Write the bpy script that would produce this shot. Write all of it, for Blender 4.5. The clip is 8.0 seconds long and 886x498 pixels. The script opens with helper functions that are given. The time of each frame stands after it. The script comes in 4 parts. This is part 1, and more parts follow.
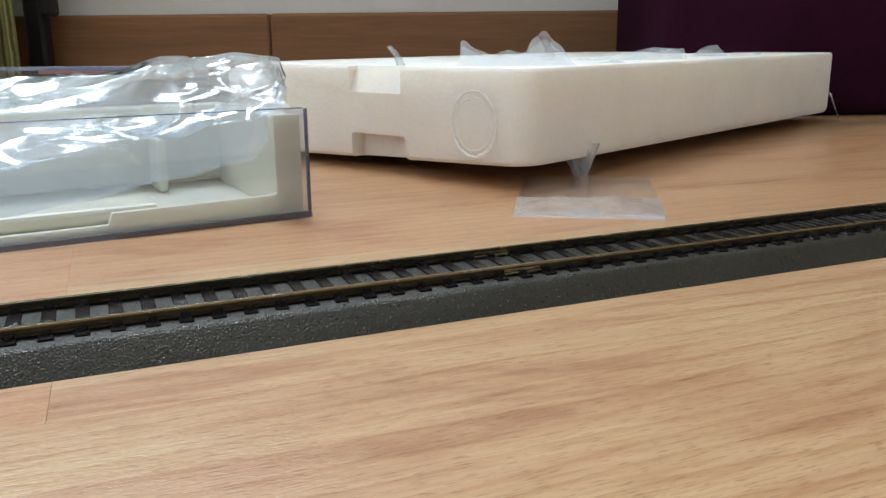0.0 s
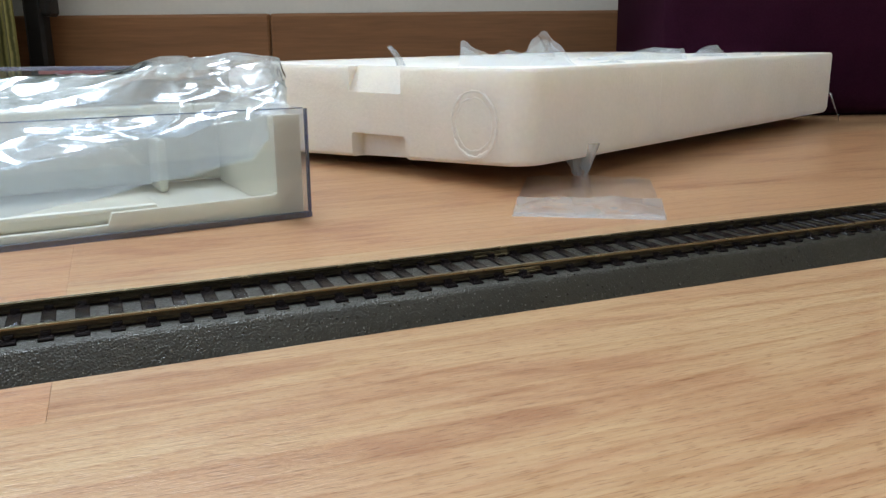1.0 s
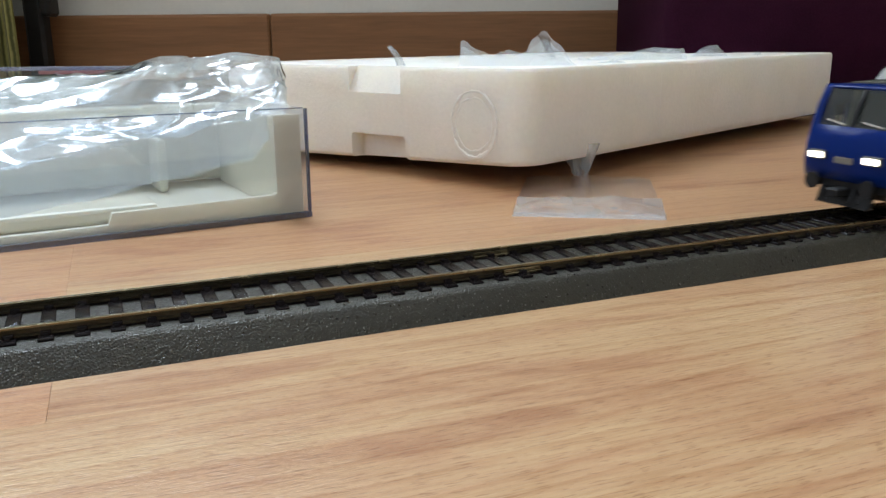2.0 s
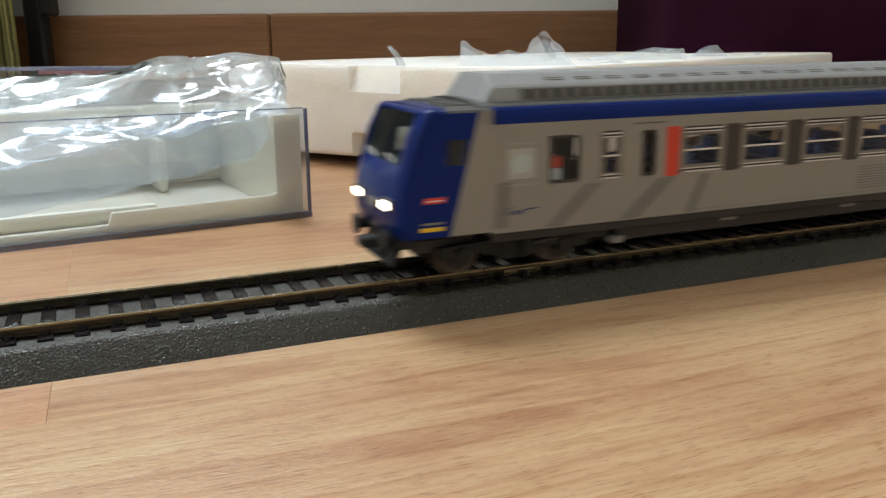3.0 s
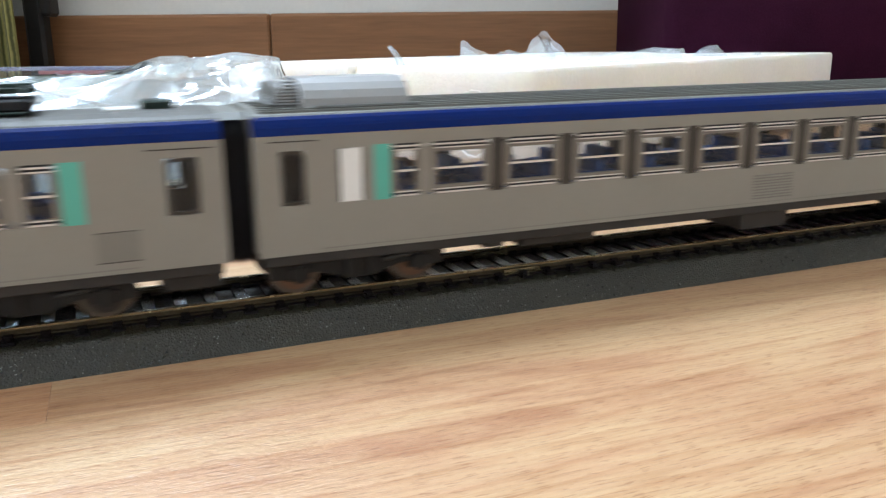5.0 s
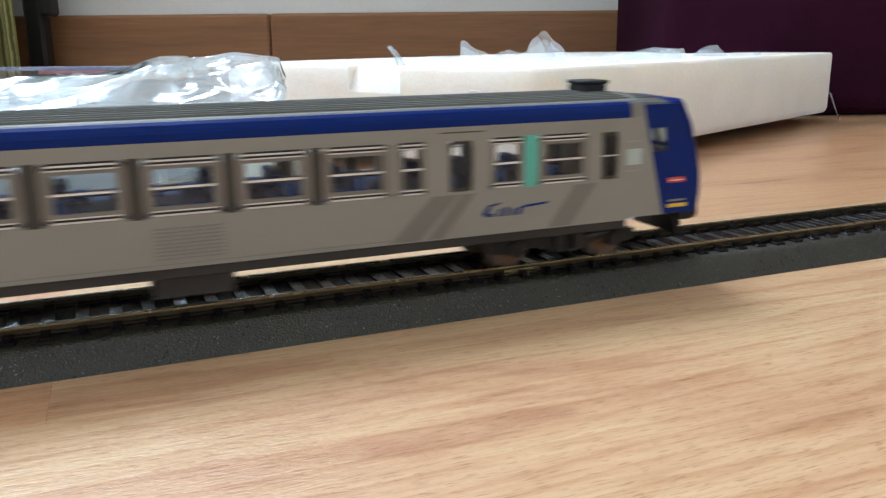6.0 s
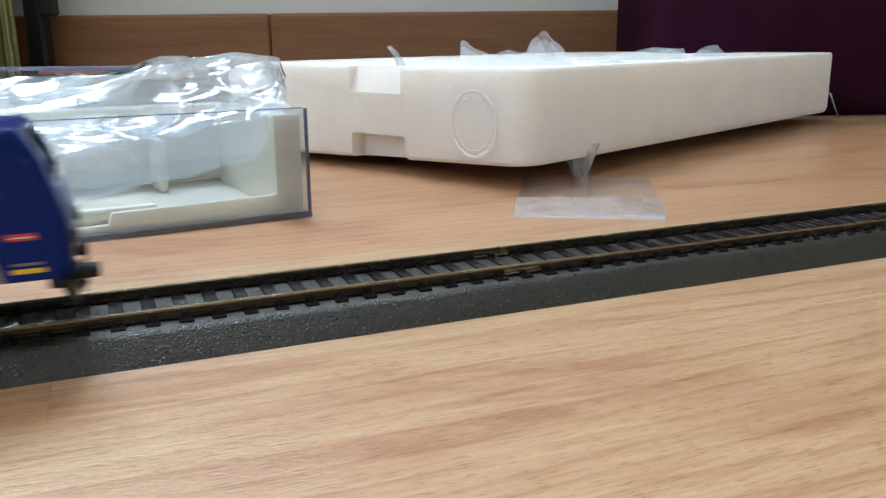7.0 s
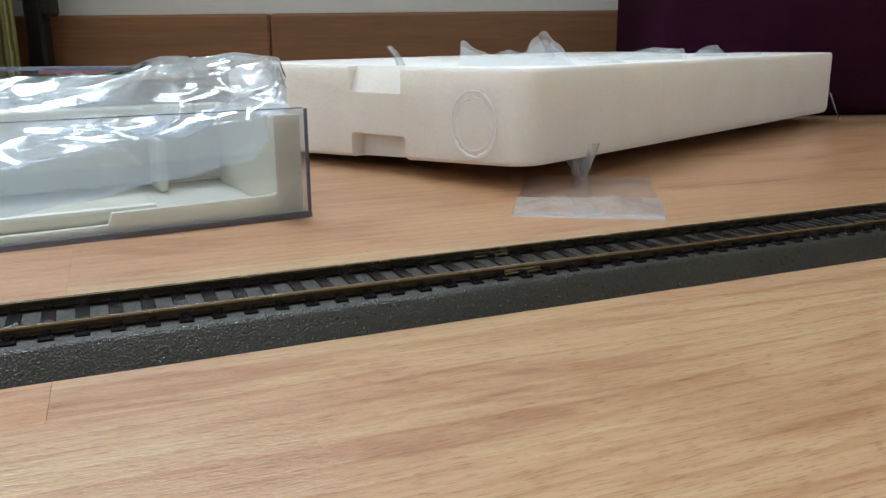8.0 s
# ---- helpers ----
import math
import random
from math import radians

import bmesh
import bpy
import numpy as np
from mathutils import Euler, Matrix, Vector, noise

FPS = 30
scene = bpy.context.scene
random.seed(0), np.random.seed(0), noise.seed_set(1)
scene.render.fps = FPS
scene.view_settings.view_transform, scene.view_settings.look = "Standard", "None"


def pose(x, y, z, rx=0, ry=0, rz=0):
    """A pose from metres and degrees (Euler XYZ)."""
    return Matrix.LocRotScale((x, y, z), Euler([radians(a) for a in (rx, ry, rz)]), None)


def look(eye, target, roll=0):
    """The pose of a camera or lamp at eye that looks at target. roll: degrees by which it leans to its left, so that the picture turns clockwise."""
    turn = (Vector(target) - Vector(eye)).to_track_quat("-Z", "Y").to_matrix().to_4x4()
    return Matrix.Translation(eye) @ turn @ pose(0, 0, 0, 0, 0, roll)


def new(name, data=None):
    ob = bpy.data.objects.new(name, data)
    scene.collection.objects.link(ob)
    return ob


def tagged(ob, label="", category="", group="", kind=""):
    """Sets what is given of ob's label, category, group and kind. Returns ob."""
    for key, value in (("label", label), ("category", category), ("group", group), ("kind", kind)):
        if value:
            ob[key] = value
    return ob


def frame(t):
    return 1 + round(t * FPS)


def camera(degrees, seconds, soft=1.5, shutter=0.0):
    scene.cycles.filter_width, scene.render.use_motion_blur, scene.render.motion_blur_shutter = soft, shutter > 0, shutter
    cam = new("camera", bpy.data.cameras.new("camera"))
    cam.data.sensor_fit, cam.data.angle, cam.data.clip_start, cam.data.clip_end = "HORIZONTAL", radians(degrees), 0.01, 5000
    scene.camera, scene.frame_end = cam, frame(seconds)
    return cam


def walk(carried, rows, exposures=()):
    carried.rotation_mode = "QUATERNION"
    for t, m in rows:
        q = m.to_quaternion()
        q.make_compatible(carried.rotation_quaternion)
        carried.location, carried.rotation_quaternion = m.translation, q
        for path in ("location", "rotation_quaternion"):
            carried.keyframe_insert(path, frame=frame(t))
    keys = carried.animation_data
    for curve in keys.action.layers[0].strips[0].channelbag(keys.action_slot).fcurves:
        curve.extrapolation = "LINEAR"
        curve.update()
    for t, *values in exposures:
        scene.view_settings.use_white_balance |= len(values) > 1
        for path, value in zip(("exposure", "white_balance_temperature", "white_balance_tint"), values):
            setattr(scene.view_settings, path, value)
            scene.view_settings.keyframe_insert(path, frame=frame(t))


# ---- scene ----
SPEED = 0.1472          # metres per second along the track, towards -x
EYE = Vector((0.0, -0.18073, 0.0613))
AHEAD = Vector((math.sin(radians(22.681)), math.cos(radians(22.681)), 0))
SIDE = Vector((AHEAD.y, -AHEAD.x, 0))
ROOM_TURN = -22.681     # the room stands turned against the track

cam = camera(56.234, 8.0, 1.35, 0.5)
tilt = radians(-14.190)
sight = look(EYE, EYE + AHEAD * math.cos(tilt) + Vector((0, 0, math.sin(tilt))), -0.558)
walk(cam, [(0.0, sight), (8.0, sight)],
     exposures=[(0.0, -0.25, 6350, 10), (2.0, -0.25, 6350, 10), (3.0, -0.28, 6750, 10), (3.5, -0.08, 7300, 10), (4.0, 0.31, 6550, 10), (4.6, 0.43, 5980, 10),
                (5.8, 0.30, 5900, 10), (6.5, 0.11, 5900, 10), (7.0, -0.08, 5950, 10), (7.5, -0.52, 6120, 10), (8.0, -0.36, 6220, 10)])


def room(a, b, z):
    """A place in the room: a to the side, b towards the far wall, from the camera's foot."""
    return Vector((EYE.x, EYE.y, 0)) + SIDE * a + AHEAD * b + Vector((0, 0, z))


def room_pose(a, b, z, turn=0):
    p = room(a, b, z)
    return pose(p.x, p.y, p.z, 0, 0, ROOM_TURN + turn)


# ---- world and light ----
world = bpy.data.worlds.new("daylight")
scene.world = world
world.use_nodes = True
wn = world.node_tree.nodes
sky = wn.new("ShaderNodeTexSky")
sky.sky_type = "NISHITA"
sky.sun_disc = False
sky.sun_elevation, sky.sun_rotation = radians(50), radians(20)
world.node_tree.links.new(sky.outputs[0], wn["Background"].inputs[0])
wn["Background"].inputs[1].default_value = 0.1

WALL_B = 0.88           # far wall
WIN_A0, WIN_A1, WIN_Z0, WIN_Z1 = -0.92, -0.06, 0.94, 2.28
WEST_A, FILL_B0, FILL_B1, FILL_Z0, FILL_Z1 = -2.1, -1.9, 0.1, 0.75, 2.15   # made-up opening in the west wall, for an added fill lamp


def window_or_fill_light(a, b, z, wide, high, power, colour, facing):
    data = bpy.data.lights.new("window_or_fill_light", "AREA")
    data.shape, data.size, data.size_y = "RECTANGLE", wide, high
    data.energy, data.color = power, colour
    ob = new("window_or_fill_light", data)
    ob.matrix_world = look(room(a, b, z), room(a, b, z) + facing)
    return ob


window_or_fill_light((WIN_A0 + WIN_A1) / 2, WALL_B + 0.06, (WIN_Z0 + WIN_Z1) / 2, WIN_A1 - WIN_A0 - 0.1, WIN_Z1 - WIN_Z0 - 0.1,
             106, (0.79, 0.905, 1.0), -AHEAD)
# added fill lamp out of view, brightens the near and west-facing sides
window_or_fill_light(WEST_A - 0.06, (FILL_B0 + FILL_B1) / 2, (FILL_Z0 + FILL_Z1) / 2, FILL_B1 - FILL_B0 - 0.1, FILL_Z1 - FILL_Z0 - 0.1,
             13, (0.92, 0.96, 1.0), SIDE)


# ---- materials ----
def material(name):
    m = bpy.data.materials.new(name)
    m.use_nodes = True
    return m, m.node_tree.nodes, m.node_tree.links, m.node_tree.nodes["Principled BSDF"]


def ramp(nodes, stops):
    r = nodes.new("ShaderNodeValToRGB")
    r.color_ramp.elements[0].position, r.color_ramp.elements[0].color = stops[0][0], (*stops[0][1], 1)
    r.color_ramp.elements[1].position, r.color_ramp.elements[1].color = stops[-1][0], (*stops[-1][1], 1)
    for p, c in stops[1:-1]:
        r.color_ramp.elements.new(p).color = (*c, 1)
    return r


def coords(nodes, links, scale, kind="Object"):
    tc, mp = nodes.new("ShaderNodeTexCoord"), nodes.new("ShaderNodeMapping")
    mp.inputs["Scale"].default_value = scale
    links.new(tc.outputs[kind], mp.inputs["Vector"])
    return mp


def noise_tex(nodes, links, mp, scale, detail=4.0, rough=0.6):
    n = nodes.new("ShaderNodeTexNoise")
    n.inputs["Scale"].default_value, n.inputs["Detail"].default_value, n.inputs["Roughness"].default_value = scale, detail, rough
    links.new(mp.outputs[0], n.inputs["Vector"])
    return n


def surface(name, colour, rough=0.5, metal=0.0, spread=0.12, coarse=60.0, fine=900.0, bump=0.0, coat=0.0, bump_scale=None, spec=0.3, stretch=(1, 1, 1), inner=0.0):
    """Paint, plastic or metal with two scales of unevenness; inner lets light wander through the stuff."""
    m, nodes, links, b = material(name)
    mp = coords(nodes, links, stretch)
    big, small = noise_tex(nodes, links, mp, coarse, 5), noise_tex(nodes, links, mp, fine, 3)
    mix = nodes.new("ShaderNodeMix")
    mix.inputs[0].default_value = 0.4
    links.new(big.outputs[0], mix.inputs[2])
    links.new(small.outputs[0], mix.inputs[3])
    lo = tuple(max(0.0, c * (1 - spread)) for c in colour)
    hi = tuple(min(1.0, c * (1 + spread)) for c in colour)
    r = ramp(nodes, [(0.32, lo), (0.68, hi)])
    links.new(mix.outputs[0], r.inputs[0])
    links.new(r.outputs[0], b.inputs["Base Color"])
    rr = nodes.new("ShaderNodeMapRange")
    rr.inputs["To Min"].default_value, rr.inputs["To Max"].default_value = max(0.02, rough - 0.08), min(1.0, rough + 0.08)
    links.new(big.outputs[0], rr.inputs[0])
    links.new(rr.outputs[0], b.inputs["Roughness"])
    b.inputs["Metallic"].default_value = metal
    b.inputs["Specular IOR Level"].default_value = spec
    b.inputs["Coat Weight"].default_value = coat
    if inner:
        b.inputs["Subsurface Weight"].default_value, b.inputs["Subsurface Scale"].default_value = inner, 0.012
        b.inputs["Subsurface Radius"].default_value = (1.0, 0.85, 0.65)
    if bump:
        src = noise_tex(nodes, links, mp, bump_scale, 2) if bump_scale else small
        bp = nodes.new("ShaderNodeBump")
        bp.inputs["Strength"].default_value, bp.inputs["Distance"].default_value = bump, 0.0004
        links.new(src.outputs[0], bp.inputs["Height"])
        links.new(bp.outputs[0], b.inputs["Normal"])
    return m


def laminate(name, tint):
    """Beech-look laminate: long grain along x, short dark pores, cathedral figure, a tint for each strip."""
    m, nodes, links, b = material(name)
    info, tc = nodes.new("ShaderNodeObjectInfo"), nodes.new("ShaderNodeTexCoord")
    shift = nodes.new("ShaderNodeVectorMath")
    shift.operation = "MULTIPLY_ADD"
    links.new(info.outputs["Random"], shift.inputs[0])
    shift.inputs[1].default_value = (7.3, 3.1, 0)
    links.new(tc.outputs["Object"], shift.inputs[2])

    def stretched(scale):
        mp = nodes.new("ShaderNodeMapping")
        mp.inputs["Scale"].default_value = scale
        links.new(shift.outputs[0], mp.inputs["Vector"])
        return mp

    def blend(a, c, k, how="MULTIPLY"):
        mix = nodes.new("ShaderNodeMix")
        mix.data_type, mix.blend_type = "RGBA", how
        mix.inputs[0].default_value = k
        links.new(a.outputs[2 if a.bl_idname == "ShaderNodeMix" else 0], mix.inputs[6])
        links.new(c.outputs[0], mix.inputs[7])
        return mix
    # the broad run of yellow and pinkish wood
    wide = noise_tex(nodes, links, stretched((9, 48, 1)), 1.0, 6, 0.62)
    wide.inputs["Distortion"].default_value = 1.4
    broad = ramp(nodes, [(0.34, (0.565, 0.398, 0.222)), (0.47, (0.535, 0.358, 0.198)), (0.57, (0.495, 0.308, 0.168)), (0.66, (0.40, 0.215, 0.112))])
    links.new(wide.outputs[0], broad.inputs[0])
    # growth rings cut flat: long arches
    wave = nodes.new("ShaderNodeTexWave")
    wave.wave_type, wave.bands_direction, wave.wave_profile = "BANDS", "Y", "SAW"
    wave.inputs["Scale"].default_value, wave.inputs["Distortion"].default_value = 1.0, 9.0
    wave.inputs["Detail"].default_value, wave.inputs["Detail Scale"].default_value = 2.5, 0.8
    links.new(stretched((9, 48, 1)).outputs[0], wave.inputs["Vector"])
    arches = ramp(nodes, [(0.0, (1.03, 1.04, 1.05)), (0.7, (0.99, 0.96, 0.93)), (0.93, (0.84, 0.71, 0.60)), (1.0, (1.0, 0.98, 0.95))])
    links.new(wave.outputs[0], arches.inputs[0])
    col = blend(broad, arches, 0.68)
    # fine streaks
    fleck = noise_tex(nodes, links, stretched((60, 900, 1)), 1.0, 4, 0.6)
    streak = ramp(nodes, [(0.36, (0.86, 0.78, 0.70)), (0.5, (1.0, 0.99, 0.98)), (0.66, (1.08, 1.09, 1.10))])
    links.new(fleck.outputs[0], streak.inputs[0])
    col = blend(col, streak, 0.8)
    # short pores
    pores = noise_tex(nodes, links, stretched((260, 2300, 1)), 1.0, 2, 0.5)
    pr = ramp(nodes, [(0.35, (0.50, 0.36, 0.28)), (0.43, (1, 1, 1))])
    links.new(pores.outputs[0], pr.inputs[0])
    col = blend(col, pr, 0.55)
    tinge = nodes.new("ShaderNodeRGB")
    tinge.outputs[0].default_value = (*tint, 1)
    col = blend(col, tinge, 1.0)
    tone = nodes.new("ShaderNodeHueSaturation")
    vary = nodes.new("ShaderNodeMapRange")
    vary.inputs["To Min"].default_value, vary.inputs["To Max"].default_value = 0.96, 1.04
    links.new(info.outputs["Random"], vary.inputs[0])
    links.new(vary.outputs[0], tone.inputs["Value"])
    links.new(col.outputs[2], tone.inputs["Color"])
    links.new(tone.outputs[0], b.inputs["Base Color"])
    rr = nodes.new("ShaderNodeMapRange")
    rr.inputs["To Min"].default_value, rr.inputs["To Max"].default_value = 0.22, 0.42
    links.new(fleck.outputs[0], rr.inputs[0])
    links.new(rr.outputs[0], b.inputs["Roughness"])
    specks = noise_tex(nodes, links, stretched((700, 1900, 1)), 1.0, 2, 0.5)
    bp = nodes.new("ShaderNodeBump")
    bp.inputs["Strength"].default_value, bp.inputs["Distance"].default_value = 0.5, 0.0002
    links.new(pores.outputs[0], bp.inputs["Height"])
    bp2 = nodes.new("ShaderNodeBump")
    bp2.inputs["Strength"].default_value, bp2.inputs["Distance"].default_value = 0.35, 0.0002
    links.new(specks.outputs[0], bp2.inputs["Height"])
    links.new(bp.outputs[0], bp2.inputs["Normal"])
    links.new(bp2.outputs[0], b.inputs["Normal"])
    return m


def foam(name, colour):
    """Sprayed foam roadbed: dark, pebbled, with a slight sheen."""
    m, nodes, links, b = material(name)
    mp = coords(nodes, links, (1, 1, 1))
    vor = nodes.new("ShaderNodeTexVoronoi")
    vor.inputs["Scale"].default_value = 2100
    links.new(mp.outputs[0], vor.inputs["Vector"])
    big = noise_tex(nodes, links, mp, 45, 5)
    fine = noise_tex(nodes, links, mp, 1900, 3)
    r = ramp(nodes, [(0.35, tuple(c * 0.75 for c in colour)), (0.65, tuple(c * 1.25 for c in colour))])
    links.new(big.outputs[0], r.inputs[0])
    # pale specks: glints put into the colour, along with the foam's own speckle
    specks = ramp(nodes, [(0.645, (0, 0, 0)), (0.71, (1, 1, 1))])
    links.new(fine.outputs[0], specks.inputs[0])
    mix = nodes.new("ShaderNodeMix")
    mix.data_type = "RGBA"
    links.new(specks.outputs[0], mix.inputs[0])
    links.new(r.outputs[0], mix.inputs[6])
    mix.inputs[7].default_value = (0.22, 0.22, 0.20, 1)
    links.new(mix.outputs[2], b.inputs["Base Color"])
    gr = nodes.new("ShaderNodeMapRange")
    gr.inputs["To Min"].default_value, gr.inputs["To Max"].default_value = 0.24, 0.55
    links.new(vor.outputs["Color"], gr.inputs[0])
    links.new(gr.outputs[0], b.inputs["Roughness"])
    b.inputs["Specular IOR Level"].default_value = 0.5
    bp = nodes.new("ShaderNodeBump")
    bp.inputs["Strength"].default_value, bp.inputs["Distance"].default_value = 0.6, 0.0003
    links.new(fine.outputs[0], bp.inputs["Height"])
    bp2 = nodes.new("ShaderNodeBump")
    bp2.inputs["Strength"].default_value, bp2.inputs["Distance"].default_value = 0.6, 0.0003
    links.new(vor.outputs["Distance"], bp2.inputs["Height"])
    links.new(bp.outputs[0], bp2.inputs["Normal"])
    links.new(bp2.outputs[0], b.inputs["Normal"])
    return m


def clear_plastic(name, tint, see=0.8, rough=0.06, milky=0.3, gloss=1.3):
    """Thin clear plastic: mostly see-through, a bright gloss, a little milkiness."""
    m, nodes, links, b = material(name)
    nodes.remove(b)
    out = nodes["Material Output"]
    tr, gl, df = nodes.new("ShaderNodeBsdfTransparent"), nodes.new("ShaderNodeBsdfGlossy"), nodes.new("ShaderNodeBsdfTranslucent")
    df2 = nodes.new("ShaderNodeBsdfDiffuse")
    both = nodes.new("ShaderNodeMixShader")
    tr.inputs[0].default_value = (*tint, 1)
    gl.inputs[0].default_value, gl.inputs["Roughness"].default_value = (0.90, 0.955, 1, 1), rough
    df.inputs[0].default_value = df2.inputs[0].default_value = (0.82, 0.89, 0.94, 1)
    both.inputs[0].default_value = 0.4
    links.new(df.outputs[0], both.inputs[1])
    links.new(df2.outputs[0], both.inputs[2])
    a, c = nodes.new("ShaderNodeMixShader"), nodes.new("ShaderNodeMixShader")
    mp = coords(nodes, links, (1, 1, 1))
    cloud = noise_tex(nodes, links, mp, 60, 4)
    mr = nodes.new("ShaderNodeMapRange")
    mr.inputs["To Min"].default_value, mr.inputs["To Max"].default_value = milky * 0.4, milky * 1.6
    links.new(cloud.outputs[0], mr.inputs[0])
    links.new(mr.outputs[0], a.inputs[0])
    links.new(tr.outputs[0], a.inputs[1])
    links.new(both.outputs[0], a.inputs[2])
    lw, steep = nodes.new("ShaderNodeLayerWeight"), nodes.new("ShaderNodeMath")
    steep.operation = "POWER"
    steep.inputs[1].default_value = 4.0
    links.new(lw.outputs["Facing"], steep.inputs[0])
    gain = nodes.new("ShaderNodeMath")
    gain.operation = "MULTIPLY_ADD"
    gain.use_clamp = True
    gain.inputs[1].default_value, gain.inputs[2].default_value = 0.8 * gloss, 0.05 * gloss + (1 - see) * 0.3
    links.new(steep.outputs[0], gain.inputs[0])
    links.new(gain.outputs[0], c.inputs[0])
    links.new(a.outputs[0], c.inputs[1])
    links.new(gl.outputs[0], c.inputs[2])
    links.new(c.outputs[0], out.inputs[0])
    return m


def lamp_glow(name, colour, power):
    m, nodes, links, b = material(name)
    b.inputs["Emission Color"].default_value, b.inputs["Emission Strength"].default_value = (*colour, 1), power
    return m


def striped(name, a, c, scale):
    m, nodes, links, b = material(name)
    mp = coords(nodes, links, (1, 1, 1))
    w = nodes.new("ShaderNodeTexWave")
    w.bands_direction = "X"
    w.inputs["Scale"].default_value, w.inputs["Distortion"].default_value = scale, 1.5
    links.new(mp.outputs[0], w.inputs["Vector"])
    n = noise_tex(nodes, links, mp, 300, 3)
    mix = nodes.new("ShaderNodeMix")
    mix.inputs[0].default_value = 0.45
    links.new(w.outputs[0], mix.inputs[2])
    links.new(n.outputs[0], mix.inputs[3])
    r = ramp(nodes, [(0.3, a), (0.7, c)])
    links.new(mix.outputs[0], r.inputs[0])
    links.new(r.outputs[0], b.inputs["Base Color"])
    b.inputs["Roughness"].default_value = 0.9
    return m


M_FLOOR = laminate("beech_laminate", (0.91, 0.866, 0.866))
M_FLOOR_LIGHT = laminate("pale_beech_laminate", (0.96, 0.93, 0.932))
M_FLOOR_PINK = laminate("pinkish_beech_laminate", (0.93, 0.80, 0.765))
M_SUB = surface("floor_underlay", (0.16, 0.10, 0.06), 0.8)
M_WALL = surface("wall_paint", (0.70, 0.69, 0.65), 0.85, coarse=4, fine=200, spread=0.05, bump=0.15)
M_CEIL = surface("ceiling_paint", (0.8, 0.8, 0.78), 0.9, coarse=3, fine=150, spread=0.03)
M_SKIRTING = surface("brown_wood_skirting", (0.235, 0.115, 0.052), 0.5, coarse=70, fine=420, spread=0.24, bump=0.1, stretch=(0.06, 1, 1))
M_WINFRAME = surface("white_window_frame", (0.78, 0.78, 0.76), 0.4, coarse=8)
M_PURPLE = surface("purple_fabric", (0.031, 0.0068, 0.0185), 0.95, coarse=14, fine=700, spread=0.3, bump=0.6, spec=0.05)
M_GREEN = striped("green_striped_cloth", (0.05, 0.053, 0.014), (0.22, 0.21, 0.07), 55)
M_DARKPOST = surface("dark_lacquer", (0.012, 0.011, 0.010), 0.5)
M_FOAM = foam("grey_foam", (0.0185, 0.0152, 0.0072))
M_SLEEPER = surface("brown_black_plastic", (0.009, 0.0065, 0.007), 0.24, fine=700, bump=0.15, spec=0.13)
M_RAIL = surface("nickel_rail", (0.27, 0.225, 0.14), 0.26, 1.0, coarse=120, spread=0.12)
M_RAILWEB = surface("dark_rail_web", (0.06, 0.048, 0.03), 0.4, 0.8, coarse=120, spread=0.25)
M_BEIGE = surface("grey_beige_paint", (0.244, 0.227, 0.197), 0.38, coarse=30, spread=0.04)
M_STRIPE = surface("warm_grey_paint", (0.20, 0.185, 0.16), 0.4, coarse=30, spread=0.05)
M_PANEL = surface("dark_taupe_paint", (0.045, 0.038, 0.031), 0.42, coarse=40, spread=0.06)
M_SURROUND = surface("grey_window_surround", (0.175, 0.155, 0.132), 0.4, coarse=40, spread=0.06)
M_SILVER = surface("silver_trim", (0.66, 0.62, 0.57), 0.35, 0.2, spread=0.05)
M_LIVERY = surface("taupe_grey_paint", (0.168, 0.153, 0.133), 0.4, coarse=30, spread=0.05)
M_BLUE = surface("blue_paint", (0.002, 0.015, 0.12), 0.3, coarse=40, spread=0.08, spec=0.14)
M_ROOF = surface("grey_roof_paint", (0.15, 0.15, 0.135), 0.45, coarse=40, spread=0.08)
M_ROOFDARK = surface("dark_roof_paint", (0.07, 0.068, 0.06), 0.5, coarse=40, spread=0.08)
M_FAIRING = surface("light_grey_paint", (0.28, 0.28, 0.277), 0.4, coarse=40, spread=0.05)
M_LOUVRE = surface("louvre_grey", (0.13, 0.125, 0.115), 0.5, coarse=60)
M_UNDER = surface("underframe_grey", (0.032, 0.0285, 0.026), 0.55, coarse=80, spread=0.15)
M_BOGIE = surface("bogie_black", (0.009, 0.0085, 0.008), 0.55, coarse=120, spread=0.2)
M_WHEEL = surface("brown_wheel", (0.14, 0.075, 0.045), 0.5, 0.2, coarse=200, spread=0.2)
M_DARKWHEEL = surface("dark_wheel", (0.03, 0.026, 0.023), 0.5, 0.3)
M_TYRE = surface("steel_tyre", (0.10, 0.085, 0.07), 0.4, 0.8)
M_BLACK = surface("black_rubber", (0.012, 0.012, 0.014), 0.6)
M_PANTO = surface("dark_green_metal", (0.018, 0.03, 0.024), 0.45, 0.3)
M_RED = surface("red_paint", (0.55, 0.05, 0.025), 0.35, spread=0.05)
M_FADED = surface("faded_pink_print", (0.42, 0.17, 0.17), 0.5, spread=0.1)
M_MINT = surface("mint_paint", (0.11, 0.41, 0.33), 0.35, spread=0.05)
M_WHITE = surface("white_paint", (0.72, 0.72, 0.70), 0.4, spread=0.04)
M_PALE = surface("pale_beige_paint", (0.36, 0.345, 0.305), 0.4, spread=0.04)
M_CYAN = surface("pale_cyan_paint", (0.40, 0.45, 0.43), 0.4, spread=0.06)
M_YELLOW = surface("yellow_paint", (0.75, 0.48, 0.03), 0.4, spread=0.04)
M_SEAT = surface("dark_blue_seat", (0.02, 0.055, 0.17), 0.55, coarse=150, spread=0.2)
